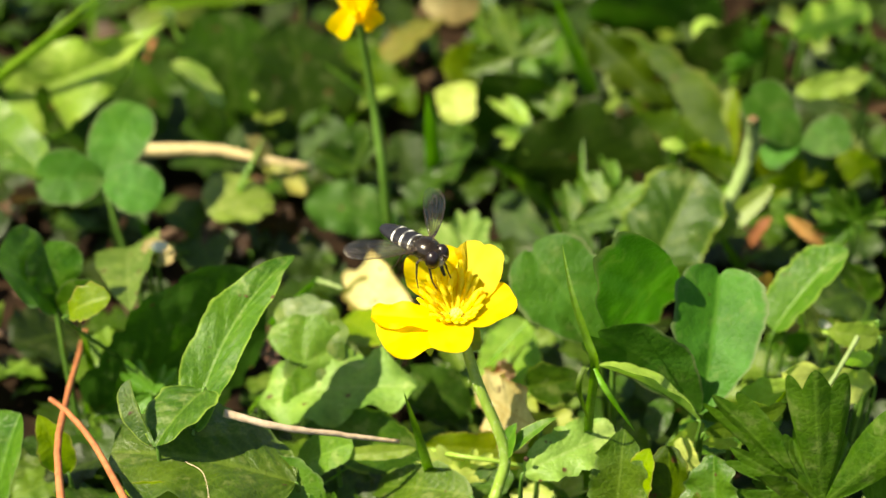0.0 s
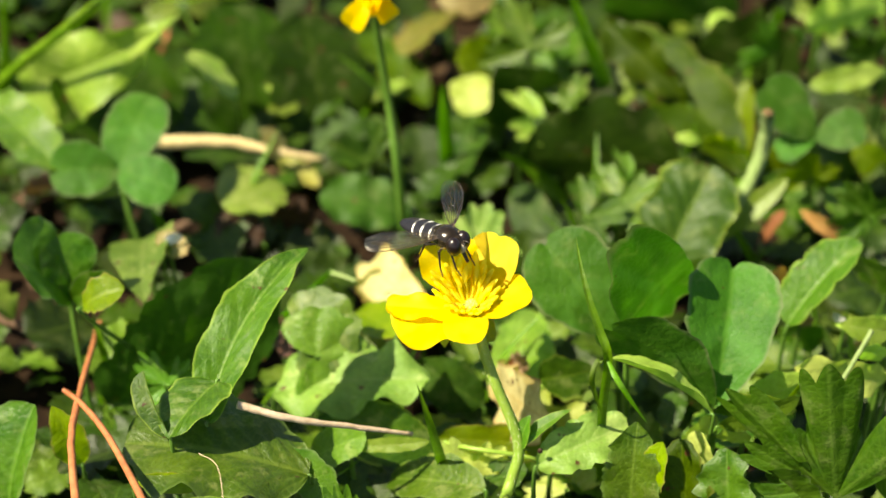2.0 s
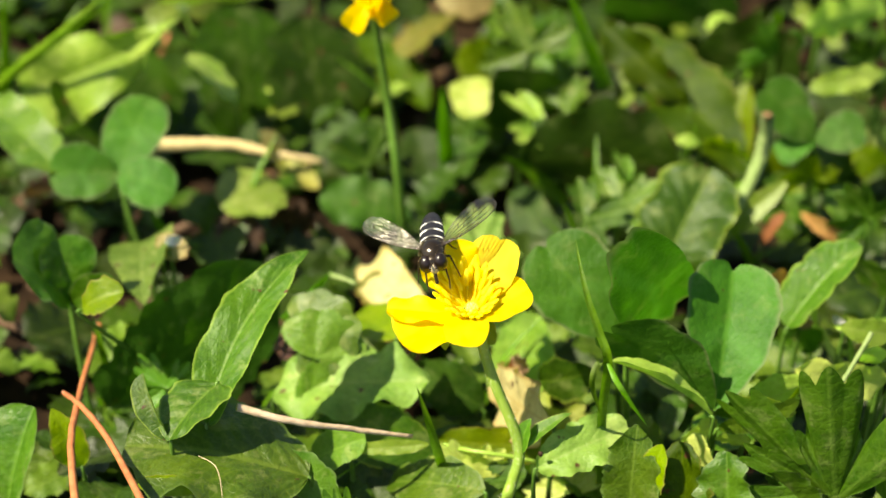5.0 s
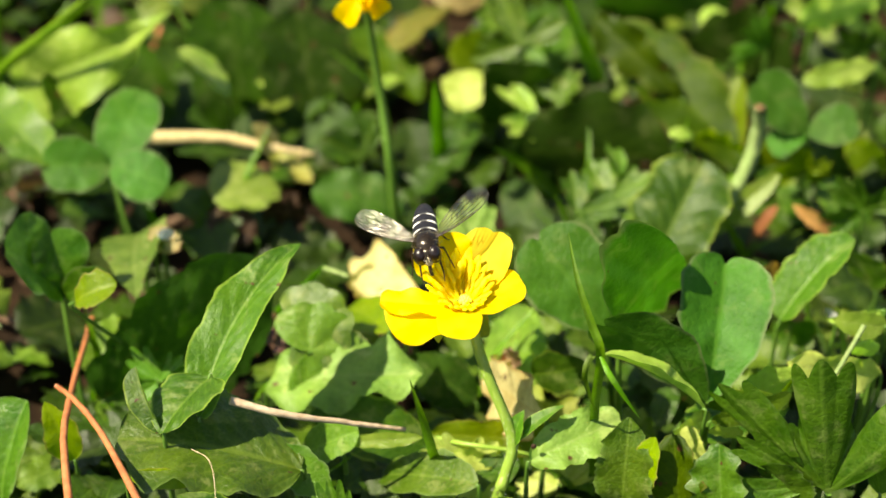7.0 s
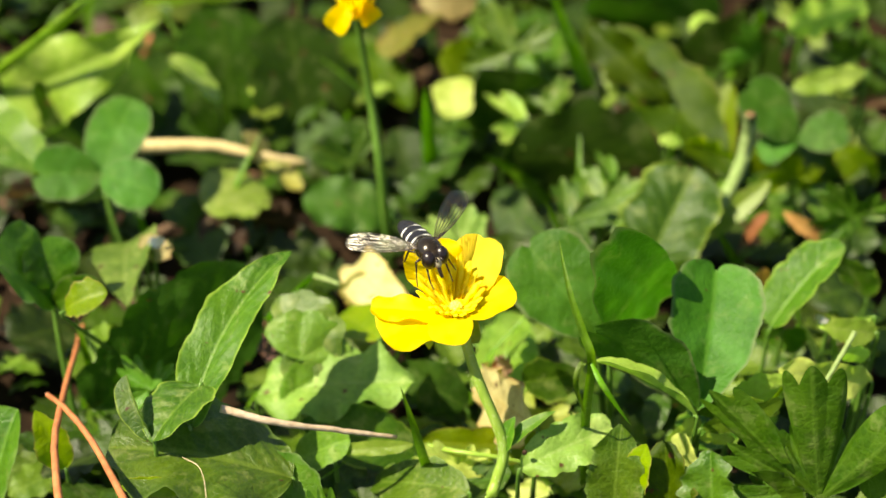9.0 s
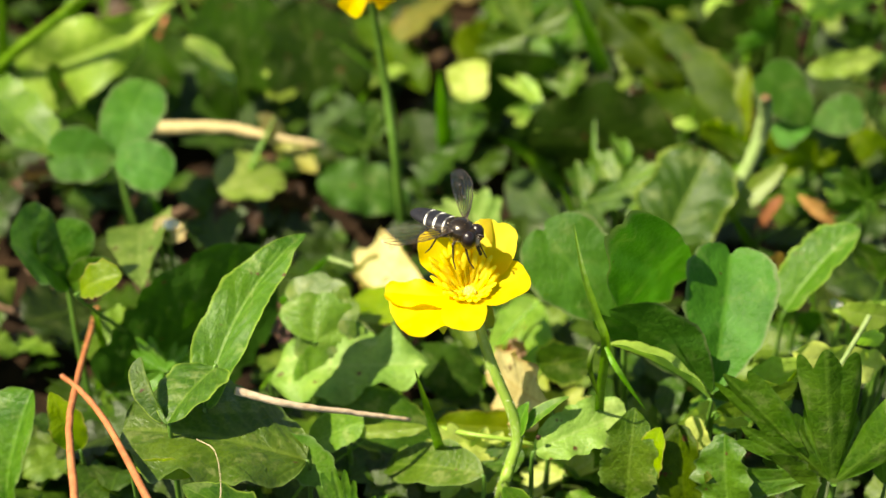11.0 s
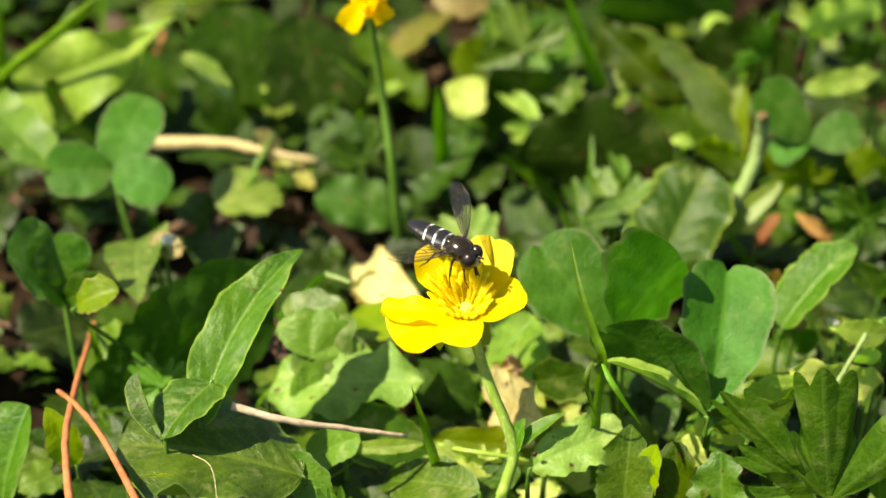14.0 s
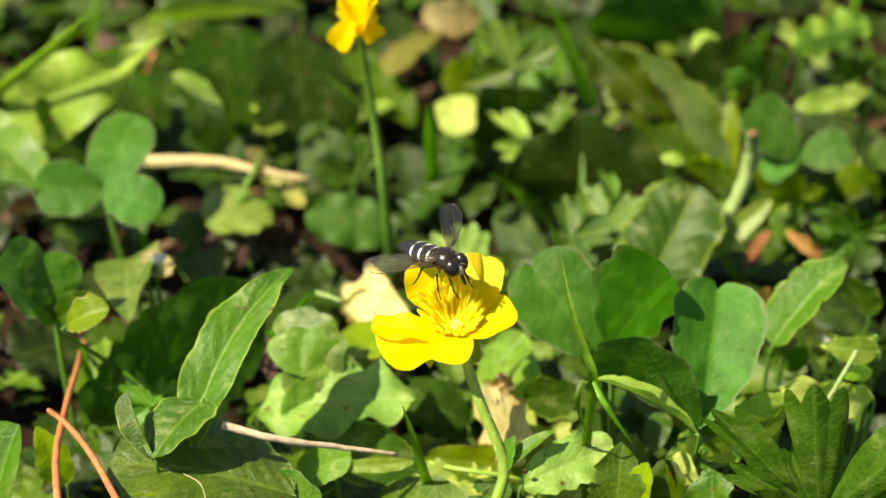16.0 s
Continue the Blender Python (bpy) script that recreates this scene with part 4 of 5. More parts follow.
clover((36.9, 1.5, 32.0), [((40.5, 19.1, 45.0), (46.2, 11.0, 38.0), dict(fold=0.5)), ((20.4, 1.3, 48.0), (30.6, 0.4, 46.0), dict(fold=0.1, bend=0.05)), ((22.5, 3.3, 40.0), (28.8, 2.6, 35.0), dict(fold=0.8))], "large dark green clover leaf, partly shaded", shape=(0.75, 0.36), nu=40, nv=9)
clover((23.3, 17.9, 31.0), [((12.4, 27.6, 42.0), (10.3, 21.0, 36.0))], "broad green clover leaf with finely toothed edge", fold=0.1, shape=(0.7, 0.36), lean=(4.0, 8.0), nu=40, nv=9)
clover((23.8, 7.2, 42.0), [((33.0, 14.3, 50.0), (20.4, 0.6, 58.0))], "raised clover leaflet with the sun shining through it", fold=0.12, shape=(0.6, 0.32), lean=(3.0, 6.0), notch=0.02, nu=40, nv=9)
leaf((51.4, 26.0, 26.0), (62.9, 34.2, 36.0), (55.0, 34.0, 31.0), BROAD, "green leaf folded along its midrib", fold=0.6, shape=(0.45, 0.5), quilt=0.03, ribs=8.0, nu=50, nv=8)
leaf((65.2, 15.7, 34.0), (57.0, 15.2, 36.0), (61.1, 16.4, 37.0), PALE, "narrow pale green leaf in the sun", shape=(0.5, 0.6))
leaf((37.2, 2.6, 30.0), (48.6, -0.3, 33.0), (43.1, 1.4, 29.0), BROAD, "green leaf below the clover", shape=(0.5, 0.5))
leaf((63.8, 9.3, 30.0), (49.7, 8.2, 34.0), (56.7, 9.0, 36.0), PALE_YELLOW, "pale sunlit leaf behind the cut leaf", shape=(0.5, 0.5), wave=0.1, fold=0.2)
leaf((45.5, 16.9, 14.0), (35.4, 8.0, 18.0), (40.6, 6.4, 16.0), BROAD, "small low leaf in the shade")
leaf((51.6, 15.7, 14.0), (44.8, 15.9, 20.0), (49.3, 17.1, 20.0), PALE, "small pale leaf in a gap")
leaf((56.4, 28.3, 18.0), (52.1, 28.4, 24.0), (56.4, 27.1, 24.0), BROAD, "small leaf under the folded leaf")
leaf((70.2, 41.9, 18.0), (64.8, 42.7, 26.0), (68.8, 39.8, 26.0), BROAD, "green leaf at the edge")
leaf((50.2, 32.2, 26.0), (50.5, 32.0, 33.0), (52.3, 32.9, 29.0), RUST_LEAF, "small reddish dry leaf", name="dead_leaf")

# ---- further back ----
clover((-58.6, 64.8, 26.0), [((-53.7, 77.2, 33.0), (-50.7, 70.6, 29.0)), ((-48.4, 61.0, 25.0), (-52.5, 66.8, 28.0)), ((-70.3, 65.4, 26.0), (-64.6, 68.1, 30.0))], "round-leaved grey-green clover over bare soil", lean=(6.0, -4.0), shape=(0.6, 0.42), notch=0.0)
leaf((-58.9, 67.6, 20.0), (-65.6, 66.0, 20.0), (-62.1, 63.2, 20.0), LIME, "small bright green leaf under the clover", shape=(0.4, 0.4))
leaf((-82.4, 103.3, 15.0), (-50.4, 89.8, 40.0), (-69.4, 95.8, 16.0), PALE, "pale wavy leaf with a long curled tip", shape=(0.42, 1.1), fold=0.25, wave=0.2, waves=2.2, arch=0.03, bend=0.03, rag=0.12, quilt=0.05, nu=40, nv=8)
leaf((-70.1, 111.1, 12.0), (-73.9, 102.3, 8.0), (-69.5, 104.6, 9.0), PALE, "small hanging pale leaf", shape=(0.4, 0.5))
leaf((-86.4, 89.2, 24.0), (-68.4, 65.4, 26.0), (-76.1, 83.0, 26.0), FRESH, "shiny pale green leaf in full sun", shape=(0.4, 0.3), wave=0.14, fold=0.3)
# three sunlit blades whose dark colour stands for shade
leaf((-39.8, 100.6, 5.0), (-42.7, 119.5, 24.0), (-51.7, 106.9, 19.0), DULL_SHADED, "large dull green leaf darkened for shade", shape=(0.5, 0.5))
leaf((-25.7, 100.6, 5.0), (-29.7, 118.6, 22.0), (-18.4, 114.4, 11.0), DULL_SHADED, "broad dull green leaf in half shade", shape=(0.5, 0.5))
leaf((-66.0, 90.1, 5.0), (-64.3, 111.9, 22.0), (-76.1, 97.4, 18.0), DULL_SHADED, "broad leaf lying low, darkened for shade", shape=(0.5, 0.5))
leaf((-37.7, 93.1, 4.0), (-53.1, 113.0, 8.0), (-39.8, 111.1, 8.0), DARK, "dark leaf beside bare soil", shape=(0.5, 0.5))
leaf((-41.0, 93.8, 20.0), (-49.9, 100.2, 26.0), (-44.3, 100.3, 22.0), PALE, "narrow pale green leaf in the sun", shape=(0.5, 0.4))
leaf((-31.9, 77.5, 13.0), (-41.7, 70.9, 13.0), (-38.5, 81.6, 13.0), PALE, "pale heart-shaped leaf over the soil", shape=(0.42, 0.42))
leaf((-28.0, 128.7, 22.0), (-57.9, 123.9, 22.0), (-42.6, 127.5, 18.0), PALE, "long pale leaf among low leaves", shape=(0.5, 0.6))
leaf((-32.2, 87.6, 11.0), (-36.3, 87.3, 18.0), (-32.8, 90.2, 14.0), CREAM, "dry cream flake on the straw", name="dead_leaf")
leaf((-33.1, 91.4, 8.0), (-25.6, 85.8, 6.0), (-30.3, 86.3, 6.0), OCHRE, "yellowed leaf scrap among low leaves", name="dead_leaf")
leaf((-19.7, 129.8, 10.0), (-5.5, 108.5, 8.0), (-8.0, 120.0, 10.0), OLIVE, "yellowing brown-spotted leaf among low leaves", name="dead_leaf", shape=(0.5, 0.5), wave=0.15)
leaf((2.7, 93.1, 17.0), (2.3, 101.3, 20.0), (6.3, 96.7, 19.0), PALE_YELLOW, "dead cream leaf scrap", name="dead_leaf", shape=(0.25, 0.25))
leaf((9.1, 116.4, 12.0), (-0.1, 113.1, 17.0), (4.0, 116.3, 19.0), LIME, "round bright green leaf", shape=(0.4, 0.36))
cut_leaf((13.5, 107.2, 22.0), (9.2, 112.9, 30.0), (18.7, 110.2, 27.0), "pale sunlit deeply cut leaf", FRESH, cleft=0.55)
cut_leaf((18.9, 114.9, 12.0), (24.6, 115.7, 22.0), (23.5, 110.2, 14.0), "green deeply cut buttercup leaf", CUT, cleft=0.5)
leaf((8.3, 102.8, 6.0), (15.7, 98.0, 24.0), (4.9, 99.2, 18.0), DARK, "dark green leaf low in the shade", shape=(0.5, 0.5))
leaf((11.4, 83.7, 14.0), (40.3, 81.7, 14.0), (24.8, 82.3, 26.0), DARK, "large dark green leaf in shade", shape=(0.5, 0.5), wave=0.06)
cut_leaf((-16.6, 88.0, 10.0), (-24.1, 87.8, 15.0), (-18.2, 90.9, 15.0), "lobed green leaf behind the flower", BROAD, cleft=0.4)
leaf((-8.7, 74.8, 8.0), (-24.9, 76.0, 12.0), (-17.4, 80.0, 13.0), DARK, "green leaf with sunlit edge", shape=(0.5, 0.5), wave=0.1)
cut_leaf((3.0, 52.3, 20.0), (4.8, 60.8, 22.0), (7.1, 56.4, 20.0), "pale toothed leaf behind the fly", MID_PALE, cleft=0.3)
leaf((-5.7, 91.4, 4.0), (-7.8, 99.3, 10.0), (-2.5, 96.6, 8.0), DARK, "dark leaf behind the stem", shape=(0.5, 0.5))
leaf((53.5, 82.6, 12.0), (30.6, 109.9, 24.0), (45.0, 103.0, 22.0), OLIVE, "long dark green leaf with brown specks", shape=(0.5, 0.42), fold=0.3, wave=0.1, rag=0.3, nu=40, nv=7)
leaf((51.2, 85.1, 9.0), (53.1, 94.4, 24.0), (55.2, 87.8, 18.0), LIME, "narrow upright yellow-green leaf", shape=(0.5, 0.6), fold=0.3)
leaf((33.7, 52.5, 12.0), (43.4, 65.4, 27.0), (30.3, 60.8, 20.0), BROAD, "broad ribbed green leaf with pale edge", shape=(0.55, 0.45), fold=0.2, wave=0.07, quilt=0.1, ribs=7.0, nu=50, nv=8)
leaf((43.6, 61.0, 14.0), (56.5, 65.4, 24.0), (49.5, 64.8, 21.0), PALE, "pale leaf half folded", shape=(0.5, 0.6), fold=0.4)
clover((62.6, 75.7, 25.0), [((53.1, 80.5, 33.0), (62.0, 81.3, 30.0)), ((71.1, 75.6, 28.0), (67.0, 78.9, 29.0)), ((55.8, 73.7, 23.0), (60.3, 72.4, 23.0))], "small clover leaf, grey-green", fold=0.1)
cut_leaf((27.9, 67.2, 17.0), (35.3, 71.7, 19.0), (34.1, 67.6, 17.0), "pale toothed leaf in a patch of sun", FRESH, cleft=0.45)
cut_leaf((22.0, 63.5, 17.0), (29.7, 65.4, 18.0), (25.4, 61.6, 15.0), "pale cut leaf low down", BROAD, cleft=0.4)
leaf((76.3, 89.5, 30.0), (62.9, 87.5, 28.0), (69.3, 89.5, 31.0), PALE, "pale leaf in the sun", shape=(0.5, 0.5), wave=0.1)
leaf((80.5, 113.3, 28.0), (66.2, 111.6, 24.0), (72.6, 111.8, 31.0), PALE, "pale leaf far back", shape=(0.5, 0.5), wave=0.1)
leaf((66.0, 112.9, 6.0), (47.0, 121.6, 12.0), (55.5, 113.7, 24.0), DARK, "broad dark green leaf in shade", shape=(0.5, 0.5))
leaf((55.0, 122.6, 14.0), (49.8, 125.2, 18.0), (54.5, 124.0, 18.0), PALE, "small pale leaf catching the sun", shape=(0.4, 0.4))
leaf((7.5, 128.5, 20.0), (-4.1, 128.9, 20.0), (1.9, 129.5, 24.0), CREAM, "pale yellow leaf far back", shape=(0.5, 0.5))
leaf((-1.1, 129.0, 16.0), (-9.9, 113.8, 16.0), (-3.4, 115.5, 18.0), OCHRE, "yellow patchy leaf behind the thin stem", shape=(0.5, 0.5))
leaf((43.1, 81.8, 20.0), (38.9, 80.9, 21.0), (41.3, 82.6, 21.0), PALE, "tiny pale leaf among dark ones", shape=(0.5, 0.5))
leaf((56.1, 135.4, 8.0), (29.8, 134.2, 16.0), (40.5, 129.4, 26.0), DARK, "dark green leaf behind the yellow-green one", shape=(0.5, 0.5))
leaf((-34.7, 67.6, 8.0), (-43.5, 71.5, 10.0), (-37.8, 71.2, 12.0), BROWN, "curled brown dead leaf on bare soil", name="dead_leaf", wave=0.2, shape=(0.4, 0.4))
leaf((-25.9, 71.6, 8.0), (-33.7, 70.7, 12.0), (-28.6, 69.8, 14.0), BROWN, "rolled brown dead leaf beside the fly", name="dead_leaf", wave=0.2, shape=(0.4, 0.4))
leaf((81.4, 102.0, 8.0), (63.9, 108.4, 10.0), (72.3, 108.4, 12.0), DARK, "dark leaf behind the clover", shape=(0.5, 0.5))
leaf((68.3, 60.8, 14.0), (58.8, 62.0, 20.0), (64.4, 61.7, 18.0), RUST_LEAF, "narrow dry orange-brown leaf among low leaves", name="dead_leaf", fold=0.4, shape=(0.6, 0.6))
leaf((52.6, 60.4, 14.0), (56.2, 61.7, 20.0), (55.2, 60.1, 17.0), RUST_LEAF, "dry orange-brown leaf strip", name="dead_leaf", fold=0.4, shape=(0.6, 0.6))
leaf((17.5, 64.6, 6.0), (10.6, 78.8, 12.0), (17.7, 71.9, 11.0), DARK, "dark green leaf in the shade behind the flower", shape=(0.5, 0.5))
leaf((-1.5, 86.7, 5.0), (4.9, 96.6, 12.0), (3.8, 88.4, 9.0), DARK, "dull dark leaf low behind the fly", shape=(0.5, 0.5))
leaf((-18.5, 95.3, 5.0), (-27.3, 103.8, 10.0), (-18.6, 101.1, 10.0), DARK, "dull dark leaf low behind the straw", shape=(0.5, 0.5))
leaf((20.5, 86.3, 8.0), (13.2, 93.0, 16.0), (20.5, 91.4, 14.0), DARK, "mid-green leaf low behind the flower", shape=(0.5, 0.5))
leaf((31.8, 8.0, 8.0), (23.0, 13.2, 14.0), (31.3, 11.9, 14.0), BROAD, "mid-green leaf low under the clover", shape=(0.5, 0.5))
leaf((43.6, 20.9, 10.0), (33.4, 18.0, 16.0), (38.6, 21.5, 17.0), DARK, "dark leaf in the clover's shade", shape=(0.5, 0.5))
leaf((72.5, 84.6, 8.0), (65.8, 85.2, 17.0), (72.4, 86.7, 13.0), BROAD, "small green leaf among the undergrowth", shape=(0.5, 0.5))
leaf((74.3, 70.0, 8.0), (65.5, 74.2, 15.0), (73.5, 74.7, 12.0), BROAD, "small sunlit green leaf", shape=(0.5, 0.5))
leaf((80.1, 86.3, 8.0), (72.1, 85.3, 16.0), (78.3, 87.1, 14.0), LIME, "small yellow-green leaf among low leaves", shape=(0.5, 0.5))
leaf((69.8, 82.1, 10.0), (57.0, 77.9, 14.0), (62.7, 79.4, 15.0), LIME, "narrow yellow-green leaf among low leaves", shape=(0.5, 0.5))
leaf((61.4, 87.2, 8.0), (55.0, 87.1, 14.0), (60.5, 88.0, 12.0), LIME, "small bright leaf behind the stalk", shape=(0.5, 0.5))
leaf((63.4, 71.6, 8.0), (59.2, 75.4, 14.0), (63.4, 74.7, 12.0), BROAD, "small leaf by the dry leaves", shape=(0.5, 0.5))

cut_leaf((19.6, 97.5, 16.0), (24.9, 98.6, 22.0), (23.1, 94.3, 17.0), "small green jagged leaf in a patch of sun", FRESH, cleft=0.45, teeth=3, ragged=0.16)
cut_leaf((16.9, 94.0, 14.0), (10.3, 84.5, 17.0), (15.1, 86.6, 15.0), "small pale jagged leaf in a patch of sun", PALE, cleft=0.45, teeth=3, ragged=0.16)
cut_leaf((8.4, 117.8, 18.0), (6.4, 118.5, 24.0), (12.3, 118.7, 20.0), "pale jagged leaf tip in the sun", PALE, cleft=0.45, teeth=3, ragged=0.16)
cut_leaf((70.1, 118.7, 20.0), (72.9, 117.5, 27.0), (74.4, 115.3, 21.0), "pale jagged leaf catching the sun", PALE, cleft=0.45, teeth=3, ragged=0.16)
cut_leaf((61.3, 114.9, 16.0), (57.6, 112.8, 24.0), (63.1, 114.8, 20.0), "small dark jagged leaf", CUT, cleft=0.45, teeth=3, ragged=0.16)
cut_leaf((77.6, 107.3, 20.0), (72.4, 106.1, 26.0), (78.0, 107.5, 25.0), "small dark jagged leaf", CUT, cleft=0.45, teeth=3, ragged=0.16)
cut_leaf((70.7, 60.2, 20.0), (65.4, 61.0, 28.0), (71.5, 60.1, 25.0), "small dark jagged leaf", CUT, cleft=0.45, teeth=3, ragged=0.16)
cut_leaf((62.6, 73.7, 18.0), (60.9, 74.1, 24.0), (65.9, 74.3, 20.0), "small bright jagged leaf", LIME, cleft=0.45, teeth=3, ragged=0.16)
cut_leaf((30.7, 74.6, 16.0), (24.8, 71.1, 20.0), (28.7, 68.2, 17.0), "small green jagged leaf in a patch of sun", FRESH, cleft=0.45, teeth=3, ragged=0.16)
cut_leaf((-45.1, 14.2, 24.0), (-49.5, 17.6, 28.0), (-43.3, 16.3, 28.0), "dark jagged leaf in the shade", CUT, cleft=0.45, teeth=3, ragged=0.16)
leaf((-27.4, 31.2, 14.0), (-31.2, 29.3, 18.0), (-28.9, 26.7, 17.0), SCRAP, "curled pinkish-brown dry leaf scrap", name="dead_leaf", fold=0.4, wave=0.2, shape=(0.4, 0.4), nu=12, nv=3)
leaf((-29.3, 38.1, 12.0), (-31.4, 37.2, 16.0), (-28.2, 37.2, 15.0), SCRAP, "curled pinkish-brown dry leaf scrap", name="dead_leaf", fold=0.4, wave=0.2, shape=(0.4, 0.4), nu=12, nv=3)
leaf((-73.2, 83.8, 8.0), (-78.3, 76.3, 12.0), (-75.4, 80.4, 12.0), SCRAP, "curled pinkish-brown dry leaf scrap", name="dead_leaf", fold=0.4, wave=0.2, shape=(0.4, 0.4), nu=12, nv=3)
leaf((-76.1, 74.8, 8.0), (-80.1, 74.4, 12.0), (-77.8, 71.9, 11.0), SCRAP, "curled pinkish-brown dry leaf scrap", name="dead_leaf", fold=0.4, wave=0.2, shape=(0.4, 0.4), nu=12, nv=3)
leaf((34.7, 97.5, 12.0), (33.1, 95.6, 18.0), (35.3, 95.7, 16.0), SCRAP, "curled pinkish-brown dry leaf scrap", name="dead_leaf", fold=0.4, wave=0.2, shape=(0.4, 0.4), nu=12, nv=3)
leaf((37.1, 77.1, 14.0), (33.8, 75.3, 19.0), (36.3, 76.6, 17.0), SCRAP, "curled pinkish-brown dry leaf scrap", name="dead_leaf", fold=0.4, wave=0.2, shape=(0.4, 0.4), nu=12, nv=3)
leaf((9.7, 18.8, 22.0), (8.3, 18.0, 27.0), (9.8, 17.8, 26.0), SCRAP, "curled pinkish-brown dry leaf scrap", name="dead_leaf", fold=0.4, wave=0.2, shape=(0.4, 0.4), nu=12, nv=3)
leaf((53.8, 27.7, 24.0), (54.5, 26.0, 28.0), (55.1, 26.0, 26.0), SCRAP, "curled pinkish-brown dry leaf scrap", name="dead_leaf", fold=0.4, wave=0.2, shape=(0.4, 0.4), nu=12, nv=3)
leaf((-9.9, 41.5, 14.0), (-16.1, 49.2, 16.0), (-15.8, 44.2, 14.0), OCHRE, "tan lower part of a dead curled leaf", name="dead_leaf", shape=(0.45, 0.45), fold=0.3, wave=0.1)

leaf((62.9, 9.7, 34.0), (58.5, 6.9, 38.0), (60.0, 7.3, 39.0), PALE, "small pale leaf at the edge of the patch", shape=(0.4, 0.4))
leaf((42.8, 4.7, 28.0), (51.2, 6.1, 33.0), (45.6, 5.1, 34.0), PALE, "pale green leaf under the yellow grass", shape=(0.5, 0.5), fold=0.2)
stick("dry_twig", [(55.5, 3.2, 36.0), (57.6, 5.7, 38.0), (60.2, 9.4, 40.0)], 0.34, FUZZY, "short greyish dry twig among pale leaves", "twig", end=0.4)
leaf((-48.0, 41.5, 27.0), (-45.7, 44.3, 29.0), (-49.5, 43.4, 29.0), CREAM, "dry cream corner of a heart-shaped leaf", name="dead_leaf", shape=(0.4, 0.4), nu=12, nv=3)
# bit of white fluff, built as a small leaf blade
leaf((-46.9, 41.7, 29.0), (-45.7, 42.1, 31.0), (-47.3, 41.3, 31.0), WHITE, "small white fleck", name="white_fleck", category="petal", shape=(0.4, 0.4), nu=10, nv=3)
leaf((42.6, 92.9, 20.0), (27.1, 104.3, 30.0), (37.2, 99.9, 28.0), OLIVE, "yellow-green sunlit end of a broad leaf", shape=(0.8, 0.45), fold=0.5, wave=0.2, rag=0.35)
leaf((53.1, 83.7, 14.0), (44.8, 86.2, 17.0), (48.6, 83.9, 18.0), LIME, "small yellow-green leaf under the cut stalk", shape=(0.5, 0.5), wave=0.15)
leaf((64.7, 17.0, 36.0), (56.6, 17.2, 34.0), (60.5, 17.3, 36.0), PALE, "narrow pale leaf beside the folded leaf", shape=(0.5, 0.6), fold=0.3)

# ---- stalks, grass, needles and litter ----
tall_grass = grass([(22.1, 11.2, -2.0), (20.6, -0.6, 22.0), (19.5, -7.9, 41.0), (19.4, -11.9, 54.0), (18.2, -10.6, 58.0), (16.6, -8.3, 62.0), (15.6, -5.4, 65.0), (14.9, -2.4, 68.0)], 1.35, "tall slender grass blade beside the clover", GRASS, side=(1.0, 0.1, 0.0), n=48, crease=0.5)
part("side_blade", strip([(19.4, -11.9, 54.0), (20.6, -14.7, 53.0), (22.4, -15.4, 50.0), (25.2, -15.2, 45.0)], 0.85), GRASS, tall_grass)
part("curled_blade", strip([(19.4, -11.9, 54.0), (18.0, -12.4, 54.0), (17.3, -13.6, 52.0), (18.2, -12.3, 47.0), (19.7, -10.1, 41.0)], 0.9), GRASS, tall_grass)
grass([(21.6, 11.8, 0.0), (20.2, 0.5, 28.0), (20.0, -2.3, 45.0)], 1.3, "thin grass stem among low leaves", LIME)
grass([(19.2, 13.0, 0.0), (18.4, 2.1, 24.0), (18.2, -0.8, 34.0)], 1.2)
grass([(-0.3, 10.3, -1.0), (-1.8, 2.4, 14.0), (-4.1, -6.5, 34.0), (-6.5, -7.0, 45.0)], 1.8)
grass([(-32.4, 54.8, 0.0), (-25.3, 39.7, 20.0), (-20.5, 38.4, 27.0)], 2.0)
grass([(-1.4, 94.2, -1.0), (-2.3, 90.5, 14.0), (-3.1, 83.8, 31.0)], 3.2, "pale upright grass blade, out of the sun")
grass([(26.7, 77.5, -1.0), (14.9, 81.3, 12.0), (7.4, 79.6, 19.0)], 2.4, "pale bent grass blade")
grass([(24.2, 66.5, -1.0), (19.3, 56.2, 22.0), (16.7, 53.0, 30.0)], 1.1)
grass([(-95.7, 117.3, -0.0), (-80.7, 98.3, 24.0), (-67.2, 89.1, 40.0), (-53.8, 82.9, 54.0)], 1.8)
grass([(-97.3, 120.2, 0.0), (-81.9, 99.1, 24.0), (-69.2, 88.8, 40.0), (-56.4, 82.9, 54.0)], 2.0, "pale green grass blade leaning over the leaves", PALE)
grass([(32.6, 112.6, 0.0), (25.6, 109.2, 20.0), (19.3, 107.7, 38.0)], 3.0, "dark green grass blade in the shade")
grass([(-88.6, 113.6, 0.0), (-86.1, 110.2, 18.0), (-82.3, 102.5, 42.0)], 2.2)
grass([(43.4, 96.5, 0.0), (42.3, 88.0, 12.0), (42.0, 79.6, 26.0)], 0.9)
grass([(48.0, 27.0, 0.0), (47.5, 5.5, 28.0), (49.8, -1.2, 42.0)], 1.3, "yellow-green grass stem among low leaves", LIME)
grass([(66.5, 44.7, 0.0), (65.0, 33.9, 14.0), (64.6, 29.3, 22.0)], 1.4, "dry straw-coloured grass among low leaves", CREAM)
grass([(72.3, 29.6, 0.0), (61.2, 28.4, 16.0), (56.4, 29.3, 25.0)], 1.8, "pale dry grass blade among low leaves", PALE_YELLOW)
